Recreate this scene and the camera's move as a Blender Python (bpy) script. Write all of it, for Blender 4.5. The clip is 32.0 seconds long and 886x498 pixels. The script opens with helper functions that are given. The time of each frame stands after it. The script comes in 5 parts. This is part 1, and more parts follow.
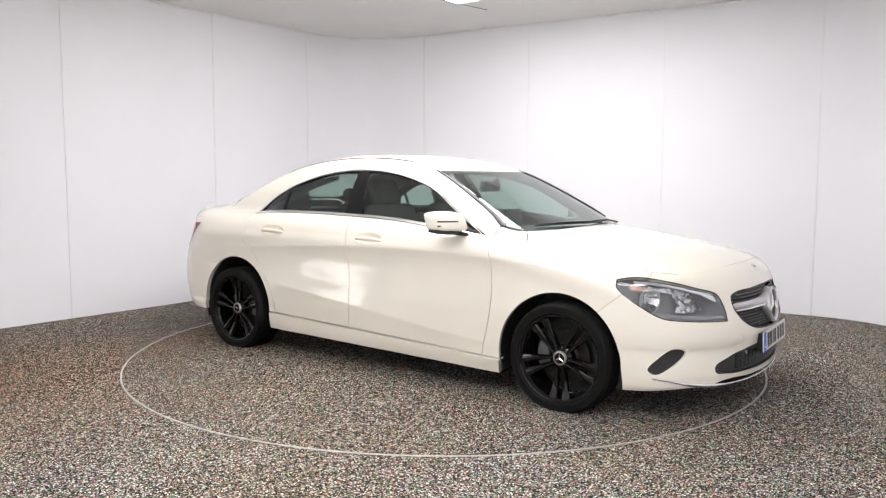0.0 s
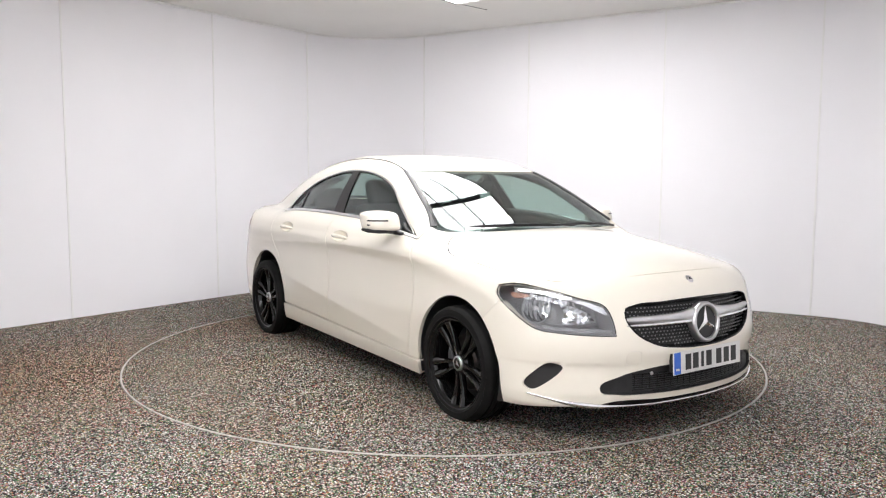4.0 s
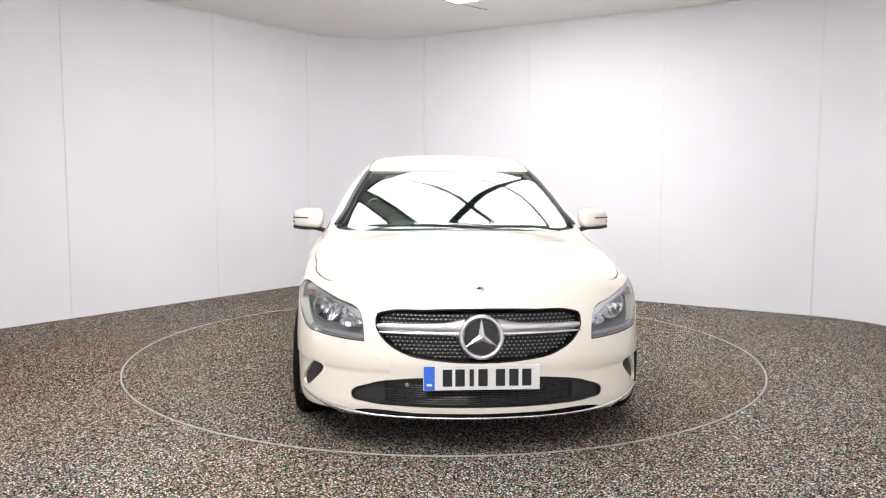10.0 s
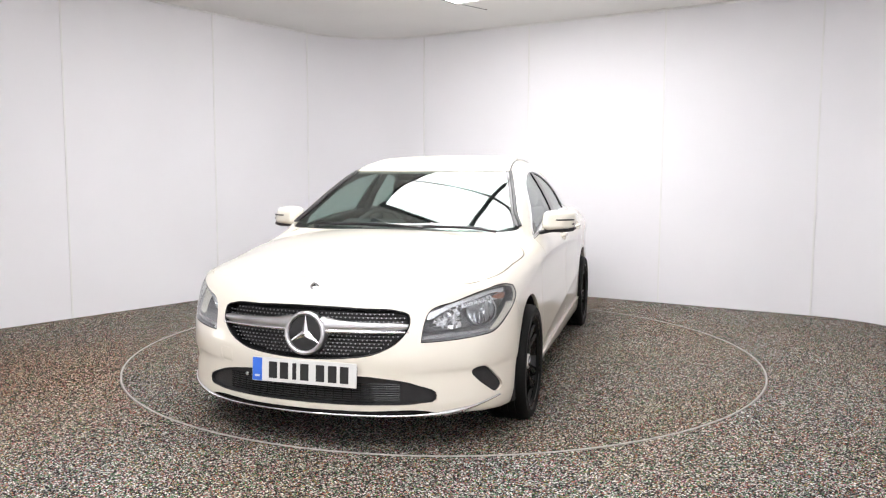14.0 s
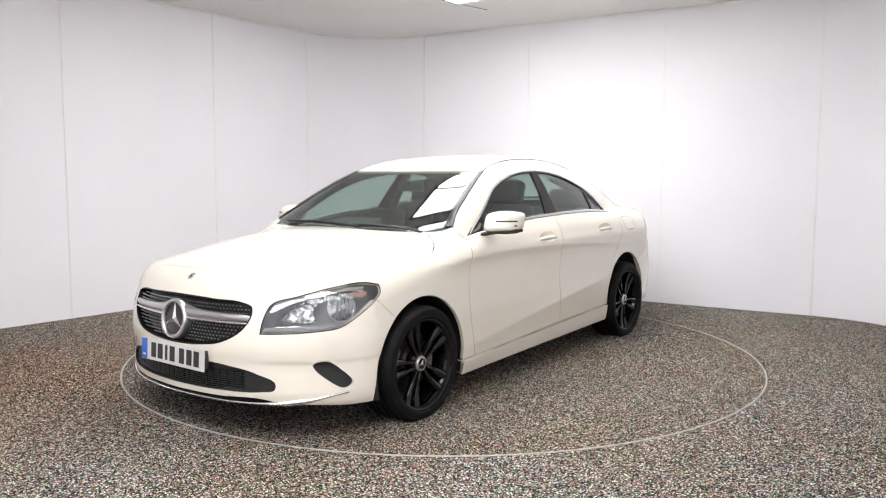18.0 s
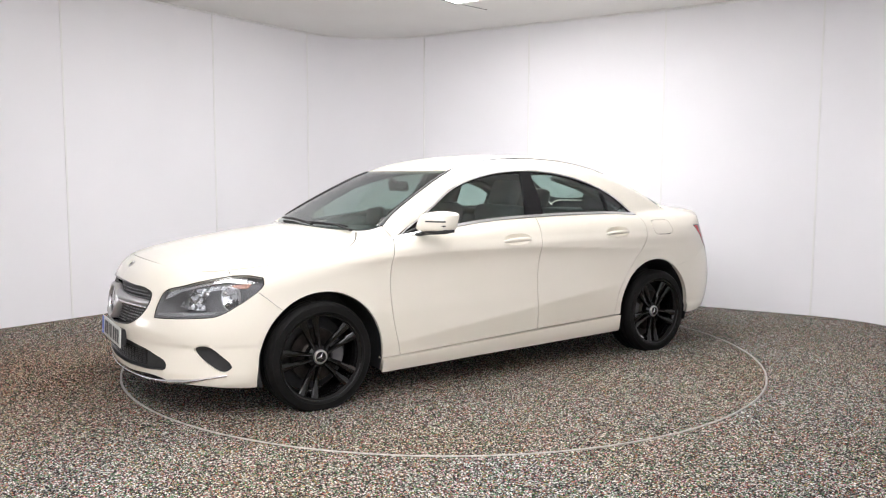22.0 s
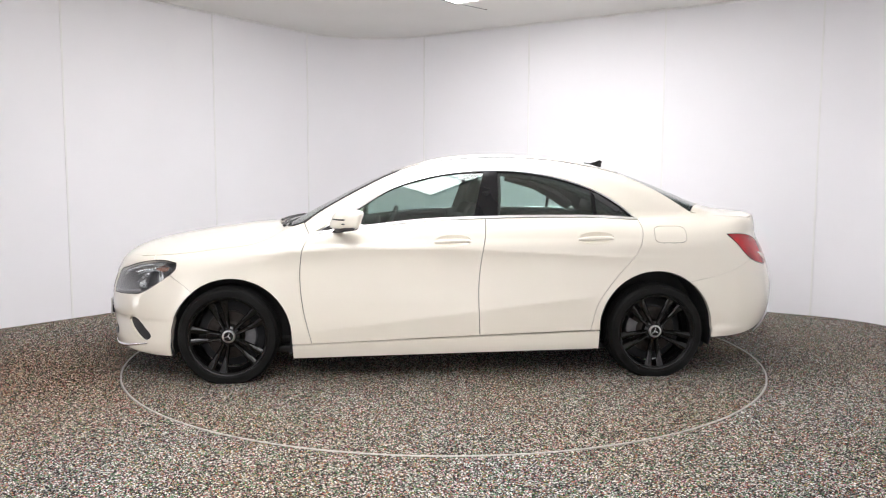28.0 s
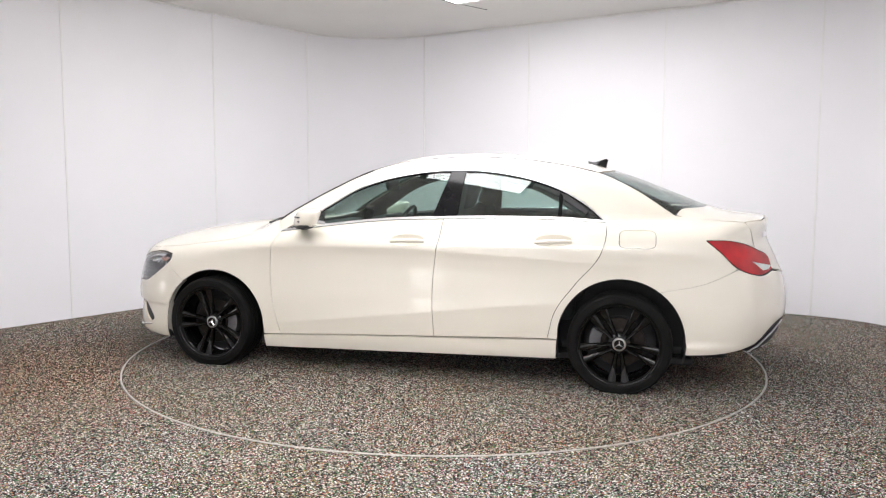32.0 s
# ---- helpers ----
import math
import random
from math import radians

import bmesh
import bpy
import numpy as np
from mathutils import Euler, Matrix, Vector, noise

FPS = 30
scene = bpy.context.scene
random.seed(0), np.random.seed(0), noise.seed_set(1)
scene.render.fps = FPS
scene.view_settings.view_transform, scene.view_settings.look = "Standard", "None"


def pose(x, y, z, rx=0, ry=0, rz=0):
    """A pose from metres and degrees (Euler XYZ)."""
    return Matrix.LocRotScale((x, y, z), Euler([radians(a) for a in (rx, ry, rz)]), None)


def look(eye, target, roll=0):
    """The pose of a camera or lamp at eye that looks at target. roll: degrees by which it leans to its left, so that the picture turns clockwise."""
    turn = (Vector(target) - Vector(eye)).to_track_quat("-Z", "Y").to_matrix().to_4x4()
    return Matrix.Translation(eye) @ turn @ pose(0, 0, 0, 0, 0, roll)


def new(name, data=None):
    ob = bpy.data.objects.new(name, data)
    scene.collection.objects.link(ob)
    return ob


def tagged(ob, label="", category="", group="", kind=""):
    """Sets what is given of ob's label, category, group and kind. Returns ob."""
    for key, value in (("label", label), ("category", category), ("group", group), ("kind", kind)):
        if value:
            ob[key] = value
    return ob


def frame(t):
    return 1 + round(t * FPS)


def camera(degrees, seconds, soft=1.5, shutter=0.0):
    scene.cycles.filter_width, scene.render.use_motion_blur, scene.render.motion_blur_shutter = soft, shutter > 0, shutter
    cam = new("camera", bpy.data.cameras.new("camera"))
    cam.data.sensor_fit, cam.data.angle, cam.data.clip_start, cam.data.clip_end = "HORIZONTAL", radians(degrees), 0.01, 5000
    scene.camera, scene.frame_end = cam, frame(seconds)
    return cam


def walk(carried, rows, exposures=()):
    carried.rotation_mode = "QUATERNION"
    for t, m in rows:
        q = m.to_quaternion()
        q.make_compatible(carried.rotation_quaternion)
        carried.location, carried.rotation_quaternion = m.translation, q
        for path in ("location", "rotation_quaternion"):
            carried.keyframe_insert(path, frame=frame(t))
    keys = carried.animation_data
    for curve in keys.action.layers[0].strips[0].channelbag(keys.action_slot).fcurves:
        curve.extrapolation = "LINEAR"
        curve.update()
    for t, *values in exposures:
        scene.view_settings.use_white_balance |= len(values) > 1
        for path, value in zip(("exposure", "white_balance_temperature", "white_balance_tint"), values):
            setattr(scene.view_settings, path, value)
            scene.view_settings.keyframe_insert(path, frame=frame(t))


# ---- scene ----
SECONDS = 32.0
cam = camera(60.72, SECONDS, soft=1.2)
EYE = Vector((0.0, -5.598, 1.262))
VIEW = EYE + Vector((math.sin(radians(-0.08)) * math.cos(radians(5.253)), math.cos(radians(5.253)), -math.sin(radians(5.253))))
walk(cam, [(0.0, look(EYE, VIEW, 0.203)), (SECONDS, look(EYE, VIEW, 0.203))], exposures=[(0.0, 0.40)])

# ---- light: a luminous ceiling and its faint surroundings ----
world = bpy.data.worlds.new("studio_world")
scene.world = world
world.use_nodes = True
world.node_tree.nodes["Background"].inputs[0].default_value = (0.9, 0.93, 1.0, 1)
world.node_tree.nodes["Background"].inputs[1].default_value = 0.05
PANEL_GLOW = 7.0
CEILING = 2.97


# ---- materials ----
def material(name, colour, rough=0.5, metal=0.0, coat=0.0, noise_scale=0.0, amount=0.1, bump=0.0, bump_scale=200.0, spec=0.5):
    m = bpy.data.materials.new(name)
    m.use_nodes = True
    nt = m.node_tree
    b = nt.nodes["Principled BSDF"]
    b.inputs["Base Color"].default_value = (*colour, 1)
    b.inputs["Roughness"].default_value = rough
    b.inputs["Metallic"].default_value = metal
    b.inputs["Coat Weight"].default_value = coat
    b.inputs["Coat Roughness"].default_value = 0.03
    b.inputs["Specular IOR Level"].default_value = spec
    tc = nt.nodes.new("ShaderNodeTexCoord")
    if noise_scale:
        n = nt.nodes.new("ShaderNodeTexNoise")
        n.inputs["Scale"].default_value = noise_scale
        n.inputs["Detail"].default_value = 6
        nt.links.new(tc.outputs["Object"], n.inputs["Vector"])
        r = nt.nodes.new("ShaderNodeValToRGB")
        r.color_ramp.elements[0].position, r.color_ramp.elements[1].position = 0.3, 0.7
        r.color_ramp.elements[0].color = (*[c * (1 - amount) for c in colour], 1)
        r.color_ramp.elements[1].color = (*[min(1, c * (1 + amount)) for c in colour], 1)
        nt.links.new(n.outputs["Fac"], r.inputs["Fac"])
        nt.links.new(r.outputs["Color"], b.inputs["Base Color"])
        rr = nt.nodes.new("ShaderNodeMapRange")
        rr.inputs["To Min"].default_value, rr.inputs["To Max"].default_value = rough * 0.85, min(1, rough * 1.15)
        nt.links.new(n.outputs["Fac"], rr.inputs["Value"])
        nt.links.new(rr.outputs["Result"], b.inputs["Roughness"])
    if bump:
        n2 = nt.nodes.new("ShaderNodeTexNoise")
        n2.inputs["Scale"].default_value = bump_scale
        n2.inputs["Detail"].default_value = 4
        nt.links.new(tc.outputs["Object"], n2.inputs["Vector"])
        bp = nt.nodes.new("ShaderNodeBump")
        bp.inputs["Strength"].default_value = bump
        bp.inputs["Distance"].default_value = 0.002
        nt.links.new(n2.outputs["Fac"], bp.inputs["Height"])
        nt.links.new(bp.outputs["Normal"], b.inputs["Normal"])
    return m


def glow(name, colour, strength):
    m = bpy.data.materials.new(name)
    m.use_nodes = True
    b = m.node_tree.nodes["Principled BSDF"]
    b.inputs["Base Color"].default_value = (*colour, 1)
    b.inputs["Emission Color"].default_value = (*colour, 1)
    b.inputs["Emission Strength"].default_value = strength
    return m


def glass(name, tint, ior=1.5, rough=0.0):
    """Thin glazing: tinted see-through with a Fresnel gloss."""
    m = bpy.data.materials.new(name)
    m.use_nodes = True
    nt = m.node_tree
    nt.nodes.remove(nt.nodes["Principled BSDF"])
    out = nt.nodes["Material Output"]
    tr, gl = nt.nodes.new("ShaderNodeBsdfTransparent"), nt.nodes.new("ShaderNodeBsdfGlossy")
    tr.inputs["Color"].default_value = (*tint, 1)
    gl.inputs["Roughness"].default_value = rough
    lw, mx = nt.nodes.new("ShaderNodeLayerWeight"), nt.nodes.new("ShaderNodeMixShader")
    lw.inputs["Blend"].default_value = 0.5
    pw, mr = nt.nodes.new("ShaderNodeMath"), nt.nodes.new("ShaderNodeMapRange")
    pw.operation = "POWER"
    pw.inputs[1].default_value = 5.0
    mr.inputs["To Min"].default_value, mr.inputs["To Max"].default_value = ((ior - 1) / (ior + 1)) ** 2, 1.0
    nt.links.new(lw.outputs["Facing"], pw.inputs[0])
    nt.links.new(pw.outputs["Value"], mr.inputs["Value"])
    nt.links.new(mr.outputs["Result"], mx.inputs["Fac"])
    nt.links.new(tr.outputs["BSDF"], mx.inputs[1])
    nt.links.new(gl.outputs["BSDF"], mx.inputs[2])
    nt.links.new(mx.outputs["Shader"], out.inputs["Surface"])
    return m


def granulate(name, tint=(1.0, 1.0, 1.0)):
    """Resin-bound rubber crumb: dark, grey and pale grains with stray red and green ones."""
    m = bpy.data.materials.new(name)
    m.use_nodes = True
    nt = m.node_tree
    b = nt.nodes["Principled BSDF"]
    b.inputs["Roughness"].default_value = 0.85
    b.inputs["Specular IOR Level"].default_value = 0.12
    tc = nt.nodes.new("ShaderNodeTexCoord")
    wob = nt.nodes.new("ShaderNodeTexNoise")
    wob.inputs["Scale"].default_value = 90
    vm = nt.nodes.new("ShaderNodeVectorMath")
    vm.operation = "MULTIPLY_ADD"
    vm.inputs[1].default_value = (0.004, 0.004, 0.0)
    nt.links.new(tc.outputs["Object"], wob.inputs["Vector"])
    nt.links.new(wob.outputs["Color"], vm.inputs[0])
    nt.links.new(tc.outputs["Object"], vm.inputs[2])
    v = nt.nodes.new("ShaderNodeTexVoronoi")
    v.inputs["Scale"].default_value = 186
    nt.links.new(vm.outputs["Vector"], v.inputs["Vector"])
    sep = nt.nodes.new("ShaderNodeSeparateColor")
    nt.links.new(v.outputs["Color"], sep.inputs["Color"])
    r = nt.nodes.new("ShaderNodeValToRGB")
    r.color_ramp.interpolation = "CONSTANT"
    e = r.color_ramp.elements
    e[0].position, e[0].color = 0.0, (0.008, 0.008, 0.008, 1)
    e[1].position, e[1].color = 0.37, (0.028, 0.026, 0.023, 1)
    for p, c in ((0.52, (0.12, 0.114, 0.105)), (0.62, (0.32, 0.31, 0.29)), (0.725, (0.80, 0.78, 0.75)), (0.835, (0.42, 0.12, 0.075)), (0.88, (0.09, 0.27, 0.11)), (0.93, (0.40, 0.16, 0.23)), (0.965, (0.40, 0.31, 0.10))):
        k = e.new(p)
        k.color = (*c, 1)
    nt.links.new(sep.outputs["Red"], r.inputs["Fac"])
    big = nt.nodes.new("ShaderNodeTexNoise")
    big.inputs["Scale"].default_value = 0.8
    big.inputs["Detail"].default_value = 5
    nt.links.new(tc.outputs["Object"], big.inputs["Vector"])
    br = nt.nodes.new("ShaderNodeValToRGB")
    br.color_ramp.elements[0].position, br.color_ramp.elements[1].position = 0.36, 0.62
    warm, cool = (1.0, 0.96, 0.88), (0.97, 1.0, 1.02)
    br.color_ramp.elements[0].color, br.color_ramp.elements[1].color = (*[a * c for a, c in zip(warm, tint)], 1), (*[a * c for a, c in zip(cool, tint)], 1)
    nt.links.new(big.outputs["Fac"], br.inputs["Fac"])
    mx = nt.nodes.new("ShaderNodeMix")
    mx.data_type, mx.blend_type = "RGBA", "MULTIPLY"
    mx.inputs["Factor"].default_value = 1.0
    nt.links.new(r.outputs["Color"], mx.inputs["A"])
    nt.links.new(br.outputs["Color"], mx.inputs["B"])
    # an orange-brown tint beside the turntable, broken by noise and fading outwards
    far, blot, amt, st = nt.nodes.new("ShaderNodeVectorMath"), nt.nodes.new("ShaderNodeMapRange"), nt.nodes.new("ShaderNodeMath"), nt.nodes.new("ShaderNodeMix")
    far.operation = "DISTANCE"
    far.inputs[1].default_value = (-2.7, -0.9, 0.0)
    blot.inputs["From Min"].default_value, blot.inputs["From Max"].default_value = 0.4, 1.9
    blot.inputs["To Min"].default_value, blot.inputs["To Max"].default_value = 1.0, 0.0
    amt.operation, amt.use_clamp = "MULTIPLY_ADD", True
    amt.inputs[2].default_value = 0.0
    st.data_type, st.blend_type = "RGBA", "MULTIPLY"
    st.inputs["B"].default_value = (1.0, 0.66, 0.42, 1)
    nt.links.new(tc.outputs["Object"], far.inputs[0])
    nt.links.new(far.outputs["Value"], blot.inputs["Value"])
    nt.links.new(blot.outputs["Result"], amt.inputs[0])
    nt.links.new(big.outputs["Fac"], amt.inputs[1])
    nt.links.new(amt.outputs["Value"], st.inputs["Factor"])
    nt.links.new(mx.outputs["Result"], st.inputs["A"])
    nt.links.new(st.outputs["Result"], b.inputs["Base Color"])
    bp = nt.nodes.new("ShaderNodeBump")
    bp.inputs["Strength"].default_value, bp.inputs["Distance"].default_value = 0.8, 0.004
    bp.invert = True
    nt.links.new(v.outputs["Distance"], bp.inputs["Height"])
    nt.links.new(bp.outputs["Normal"], b.inputs["Normal"])
    return m


PAINT = material("cream_white_paint", (0.80, 0.755, 0.655), 0.32, 0.0, 1.0, 3.0, 0.012)
TRIM = material("dark_interior_trim", (0.034, 0.034, 0.036), 0.7, 0, 0, 14, 0.25, 0.3, 500)
CLOTH = material("charcoal_seat_cloth", (0.055, 0.055, 0.058), 0.85, 0, 0, 30, 0.3, 0.5, 700)
BLACK = material("gloss_black", (0.008, 0.008, 0.009), 0.12, 0, 0.0, 6, 0.2, spec=0.3)
RIM = material("gloss_black_alloy", (0.004, 0.004, 0.004), 0.04, 0, 0.0, 6, 0.2, spec=0.40)
PLASTIC = material("black_plastic", (0.016, 0.016, 0.017), 0.5, 0, 0, 20, 0.3, 0.2, 900)
RUBBER = material("tyre_rubber", (0.007, 0.0069, 0.0067), 0.6, 0, 0, 9, 0.35, 0.25, 260, spec=0.13)
CHROME = material("polished_chrome", (0.78, 0.78, 0.79), 0.12, 1.0, 0, 8, 0.05)
SILVER = material("satin_silver", (0.62, 0.62, 0.63), 0.3, 1.0, 0, 10, 0.06)
STEEL = material("brake_steel", (0.045, 0.040, 0.037), 0.45, 1.0, 0, 40, 0.25)
GLASS = glass("tinted_car_glass", (0.80, 0.885, 0.86), 1.8)
SCREEN = glass("windscreen_glass", (0.82, 0.90, 0.875), 1.8)
LENS = glass("headlamp_lens", (0.95, 0.96, 0.965), 1.6)
WALL = material("white_wall_board", (0.86, 0.855, 0.885), 0.7, 0, 0, 0.9, 0.02, 0.04, 60, spec=0.2)
JOINT = material("white_joint_strip", (0.83, 0.83, 0.83), 0.4, 0, 0, 5, 0.03)
CEIL = material("white_ceiling_board", (0.80, 0.79, 0.775), 0.7, 0, 0, 1.1, 0.03, 0.05, 80)
FLOOR = granulate("rubber_granulate_floor")
DECK = granulate("worn_rubber_granulate", (0.93, 0.905, 0.87))
INK = material("black_ink", (0.01, 0.01, 0.01), 0.4, 0, 0, 20, 0.1)
RING = material("worn_metal_ring", (0.46, 0.44, 0.41), 0.42, 0.4, 0, 25, 0.3, 0.2, 300)
GLOW = glow("luminous_ceiling_panel", (0.978, 0.966, 0.978), PANEL_GLOW)
BAR_GLOW = glow("wall_light_bar", (0.985, 0.975, 0.97), 5.0)


# ---- meshes ----
def link(name, verts, faces, mats, parent=None, label="", smooth=True, slots=None, normals=None):
    me = bpy.data.meshes.new(name)
    me.from_pydata([tuple(map(float, v)) for v in verts], [], [tuple(map(int, f)) for f in faces])
    for m in (mats if isinstance(mats, (list, tuple)) else [mats]):
        me.materials.append(m)
    if slots is not None:
        me.polygons.foreach_set("material_index", np.array(slots, dtype=np.int32))
    me.polygons.foreach_set("use_smooth", np.full(len(me.polygons), smooth))
    me.update()
    if normals is not None:
        me.normals_split_custom_set_from_vertices([tuple(map(float, n)) for n in normals])
    ob = new(name, me)
    if parent:
        ob.parent = parent
    if label:
        ob["label"] = label
    return ob


def part(name, bm, mat, parent, label="", smooth=False, sharp=35):
    """One bmesh as one mesh object under a thing or a part."""
    bmesh.ops.recalc_face_normals(bm, faces=bm.faces)
    if smooth:
        for e in bm.edges:
            e.smooth = len(e.link_faces) == 2 and e.calc_face_angle(0) < radians(sharp)
        for f in bm.faces:
            f.smooth = True
    me = bpy.data.meshes.new(name)
    bm.to_mesh(me)
    bm.free()
    me.materials.append(mat)
    ob = new(name, me)
    if parent:
        ob.parent = parent
    if label:
        ob["label"] = label
    return ob


def box(sx, sy, sz, m=None, bevel=0.0, segs=2, bm=None):
    bm = bm or bmesh.new()
    r = bmesh.ops.create_cube(bm, size=1, matrix=(m or Matrix()) @ Matrix.Diagonal((sx, sy, sz, 1)))
    if bevel:
        es = list({e for v in r["verts"] for e in v.link_edges})
        bmesh.ops.bevel(bm, geom=es, offset=bevel, segments=segs, affect="EDGES", profile=0.5)
    return bm


def lathe(profile, n=64, axis="y", bm=None, closed=False):
    """Turn (radius, offset) round the axis."""
    bm = bm or bmesh.new()
    rings = []
    for k in range(n):
        a = 2 * math.pi * k / n
        c, s = math.cos(a), math.sin(a)
        rings.append([bm.verts.new((r * c, h, r * s) if axis == "y" else ((h, r * c, r * s) if axis == "x" else (r * c, r * s, h))) for r, h in profile])
    m = len(profile)
    for k in range(n):
        p, q = rings[k], rings[(k + 1) % n]
        for i in range(m if closed else m - 1):
            j = (i + 1) % m
            bm.faces.new((p[i], p[j], q[j], q[i]))
    bmesh.ops.remove_doubles(bm, verts=bm.verts, dist=1e-5)
    return bm


def tube(points, radius, n=8, bm=None, flat=1.0, up=(0, 0, 1)):
    """A round or flattened bar along points; radius may be a list."""
    bm = bm or bmesh.new()
    pts = [Vector(p) for p in points]
    rad = radius if isinstance(radius, (list, tuple)) else [radius] * len(pts)
    prev = None
    first = None
    for i, p in enumerate(pts):
        d = (pts[min(i + 1, len(pts) - 1)] - pts[max(i - 1, 0)]).normalized()
        a = d.cross(Vector(up))
        a = a.normalized() if a.length > 1e-4 else d.orthogonal().normalized()
        b = a.cross(d).normalized()
        ring = [bm.verts.new(p + rad[i] * (math.cos(2 * math.pi * k / n) * a + flat * math.sin(2 * math.pi * k / n) * b)) for k in range(n)]
        if prev:
            for k in range(n):
                bm.faces.new((prev[k], prev[(k + 1) % n], ring[(k + 1) % n], ring[k]))
        else:
            first = ring
        prev = ring
    bm.faces.new(first[::-1])
    bm.faces.new(prev)
    return bm


# ---- the car's form: one implicit surface that all its panels lie on ----
def curve(xs, ys):
    """Monotone cubic through the knots (clamped outside)."""
    xs, ys = np.array(xs, float), np.array(ys, float)
    if xs[0] > xs[-1]:
        xs, ys = xs[::-1], ys[::-1]
    h, d = np.diff(xs), np.diff(ys) / np.diff(xs)
    m = np.zeros(len(xs))
    m[0], m[-1] = d[0], d[-1]
    for i in range(1, len(xs) - 1):
        if d[i - 1] * d[i] > 0:
            w1, w2 = 2 * h[i] + h[i - 1], h[i] + 2 * h[i - 1]
            m[i] = (w1 + w2) / (w1 / d[i - 1] + w2 / d[i])

    def f(x):
        x = np.clip(x, xs[0], xs[-1])
        i = np.clip(np.searchsorted(xs, x) - 1, 0, len(xs) - 2)
        t = (x - xs[i]) / h[i]
        return (ys[i] * (1 + 2 * t) * (1 - t) ** 2 + ys[i + 1] * t * t * (3 - 2 * t)
                + h[i] * (m[i] * t * (1 - t) ** 2 - m[i + 1] * t * t * (1 - t)))
    return f


def flow(xs, ys):
    """Natural cubic through the knots, straight beyond them: curvature runs on without breaks."""
    xs, ys = np.array(xs, float), np.array(ys, float)
    if xs[0] > xs[-1]:
        xs, ys = xs[::-1], ys[::-1]
    n, h = len(xs), np.diff(xs)
    A, r = np.eye(n), np.zeros(n)
    for i in range(1, n - 1):
        A[i, i - 1:i + 2] = h[i - 1], 2 * (h[i - 1] + h[i]), h[i]
        r[i] = 6 * ((ys[i + 1] - ys[i]) / h[i] - (ys[i] - ys[i - 1]) / h[i - 1])
    m = np.linalg.solve(A, r)

    def f(x):
        c = np.clip(x, xs[0], xs[-1])
        i = np.clip(np.searchsorted(xs, c) - 1, 0, n - 2)
        u, v = xs[i + 1] - c, c - xs[i]
        return (m[i] * u ** 3 + m[i + 1] * v ** 3) / (6 * h[i]) + (ys[i] / h[i] - m[i] * h[i] / 6) * u + (ys[i + 1] / h[i] - m[i + 1] * h[i] / 6) * v
    return f


def smax(a, b, k):
    h = np.clip(k - np.abs(a - b), 0, None) / k
    return np.maximum(a, b) + h * h * k * 0.25


TOP_LINE = flow([2.32, 2.2, 2.08, 1.85, 1.53, 1.2, 0.95, 0.6, 0.13, -0.3, -0.8, -1.25, -1.55, -1.8, -2.05, -2.2, -2.3, -2.4],
                [0.63, 0.735, 0.805, 0.874, 0.928, 0.965, 0.968, 0.965, 1.0, 1.02, 1.028, 1.035, 1.065, 1.083, 1.064, 1.050, 1.047, 1.046])
TOP_FALL = curve([2.3, 2.0, 1.6, 1.2, 0.9, 0.6, -1.0, -1.4, -1.8, -2.3], [0.10, 0.12, 0.12, 0.10, 0.05, 0.0, 0.0, 0.05, 0.09, 0.06])
WIDTH = flow([2.1, 1.85, 1.5, 1.1, 0.5, -0.2, -0.8, -1.3, -1.7, -2.05, -2.4], [0.81, 0.865, 0.888, 0.889, 0.884, 0.885, 0.889, 0.892, 0.880, 0.842, 0.75])
FLANK = curve([0.10, 0.17, 0.22, 0.27, 0.34, 0.41, 0.48, 0.6, 0.72, 0.77, 0.84, 0.90, 0.97, 1.05, 1.12], [-0.06, -0.034, -0.020, -0.014, -0.008, -0.005, -0.005, -0.010, -0.013, -0.012, -0.006, -0.024, -0.055, -0.10, -0.15])
NOSE = curve([0.12, 0.16, 0.20, 0.26, 0.35, 0.45, 0.56, 0.65, 0.70, 0.76, 0.85], [2.10, 2.17, 2.225, 2.235, 2.235, 2.245, 2.232, 2.205, 2.19, 2.175, 2.15])
NOSE_BOW = flow([0, 0.15, 0.3, 0.45, 0.55, 0.65, 0.75, 0.82, 0.88, 0.95], [0, 0.007, 0.027, 0.07, 0.115, 0.18, 0.27, 0.36, 0.47, 0.65])
TAIL = curve([0.12, 0.18, 0.25, 0.35, 0.5, 0.65, 0.8, 0.92, 0.98, 1.03, 1.08], [2.10, 2.2, 2.31, 2.37, 2.395, 2.375, 2.315, 2.265, 2.262, 2.285, 2.30])
TAIL_BOW = flow([0, 0.2, 0.4, 0.55, 0.65, 0.75, 0.82, 0.9], [0, 0.01, 0.045, 0.1, 0.16, 0.25, 0.35, 0.55])
ROOF_LINE = flow([1.4, 1.02, 0.70, 0.42, 0.2, 0.0, -0.2, -0.42, -0.68, -0.95, -1.34, -1.65, -1.95, -2.7],
                 [0.774, 0.977, 1.146, 1.285, 1.370, 1.421, 1.444, 1.450, 1.437, 1.405, 1.318, 1.201, 1.08, 0.77])
CABIN = flow([1.3, 0.85, 0.4, 0.0, -0.5, -0.9, -1.2, -1.5, -1.8, -2.2], [0.76, 0.79, 0.806, 0.815, 0.812, 0.795, 0.765, 0.72, 0.66, 0.56])
LEAN = flow([0.85, 0.93, 1.02, 1.12, 1.22, 1.32, 1.40, 1.48], [-0.01, 0.0, 0.035, 0.085, 0.145, 0.215, 0.285, 0.38])
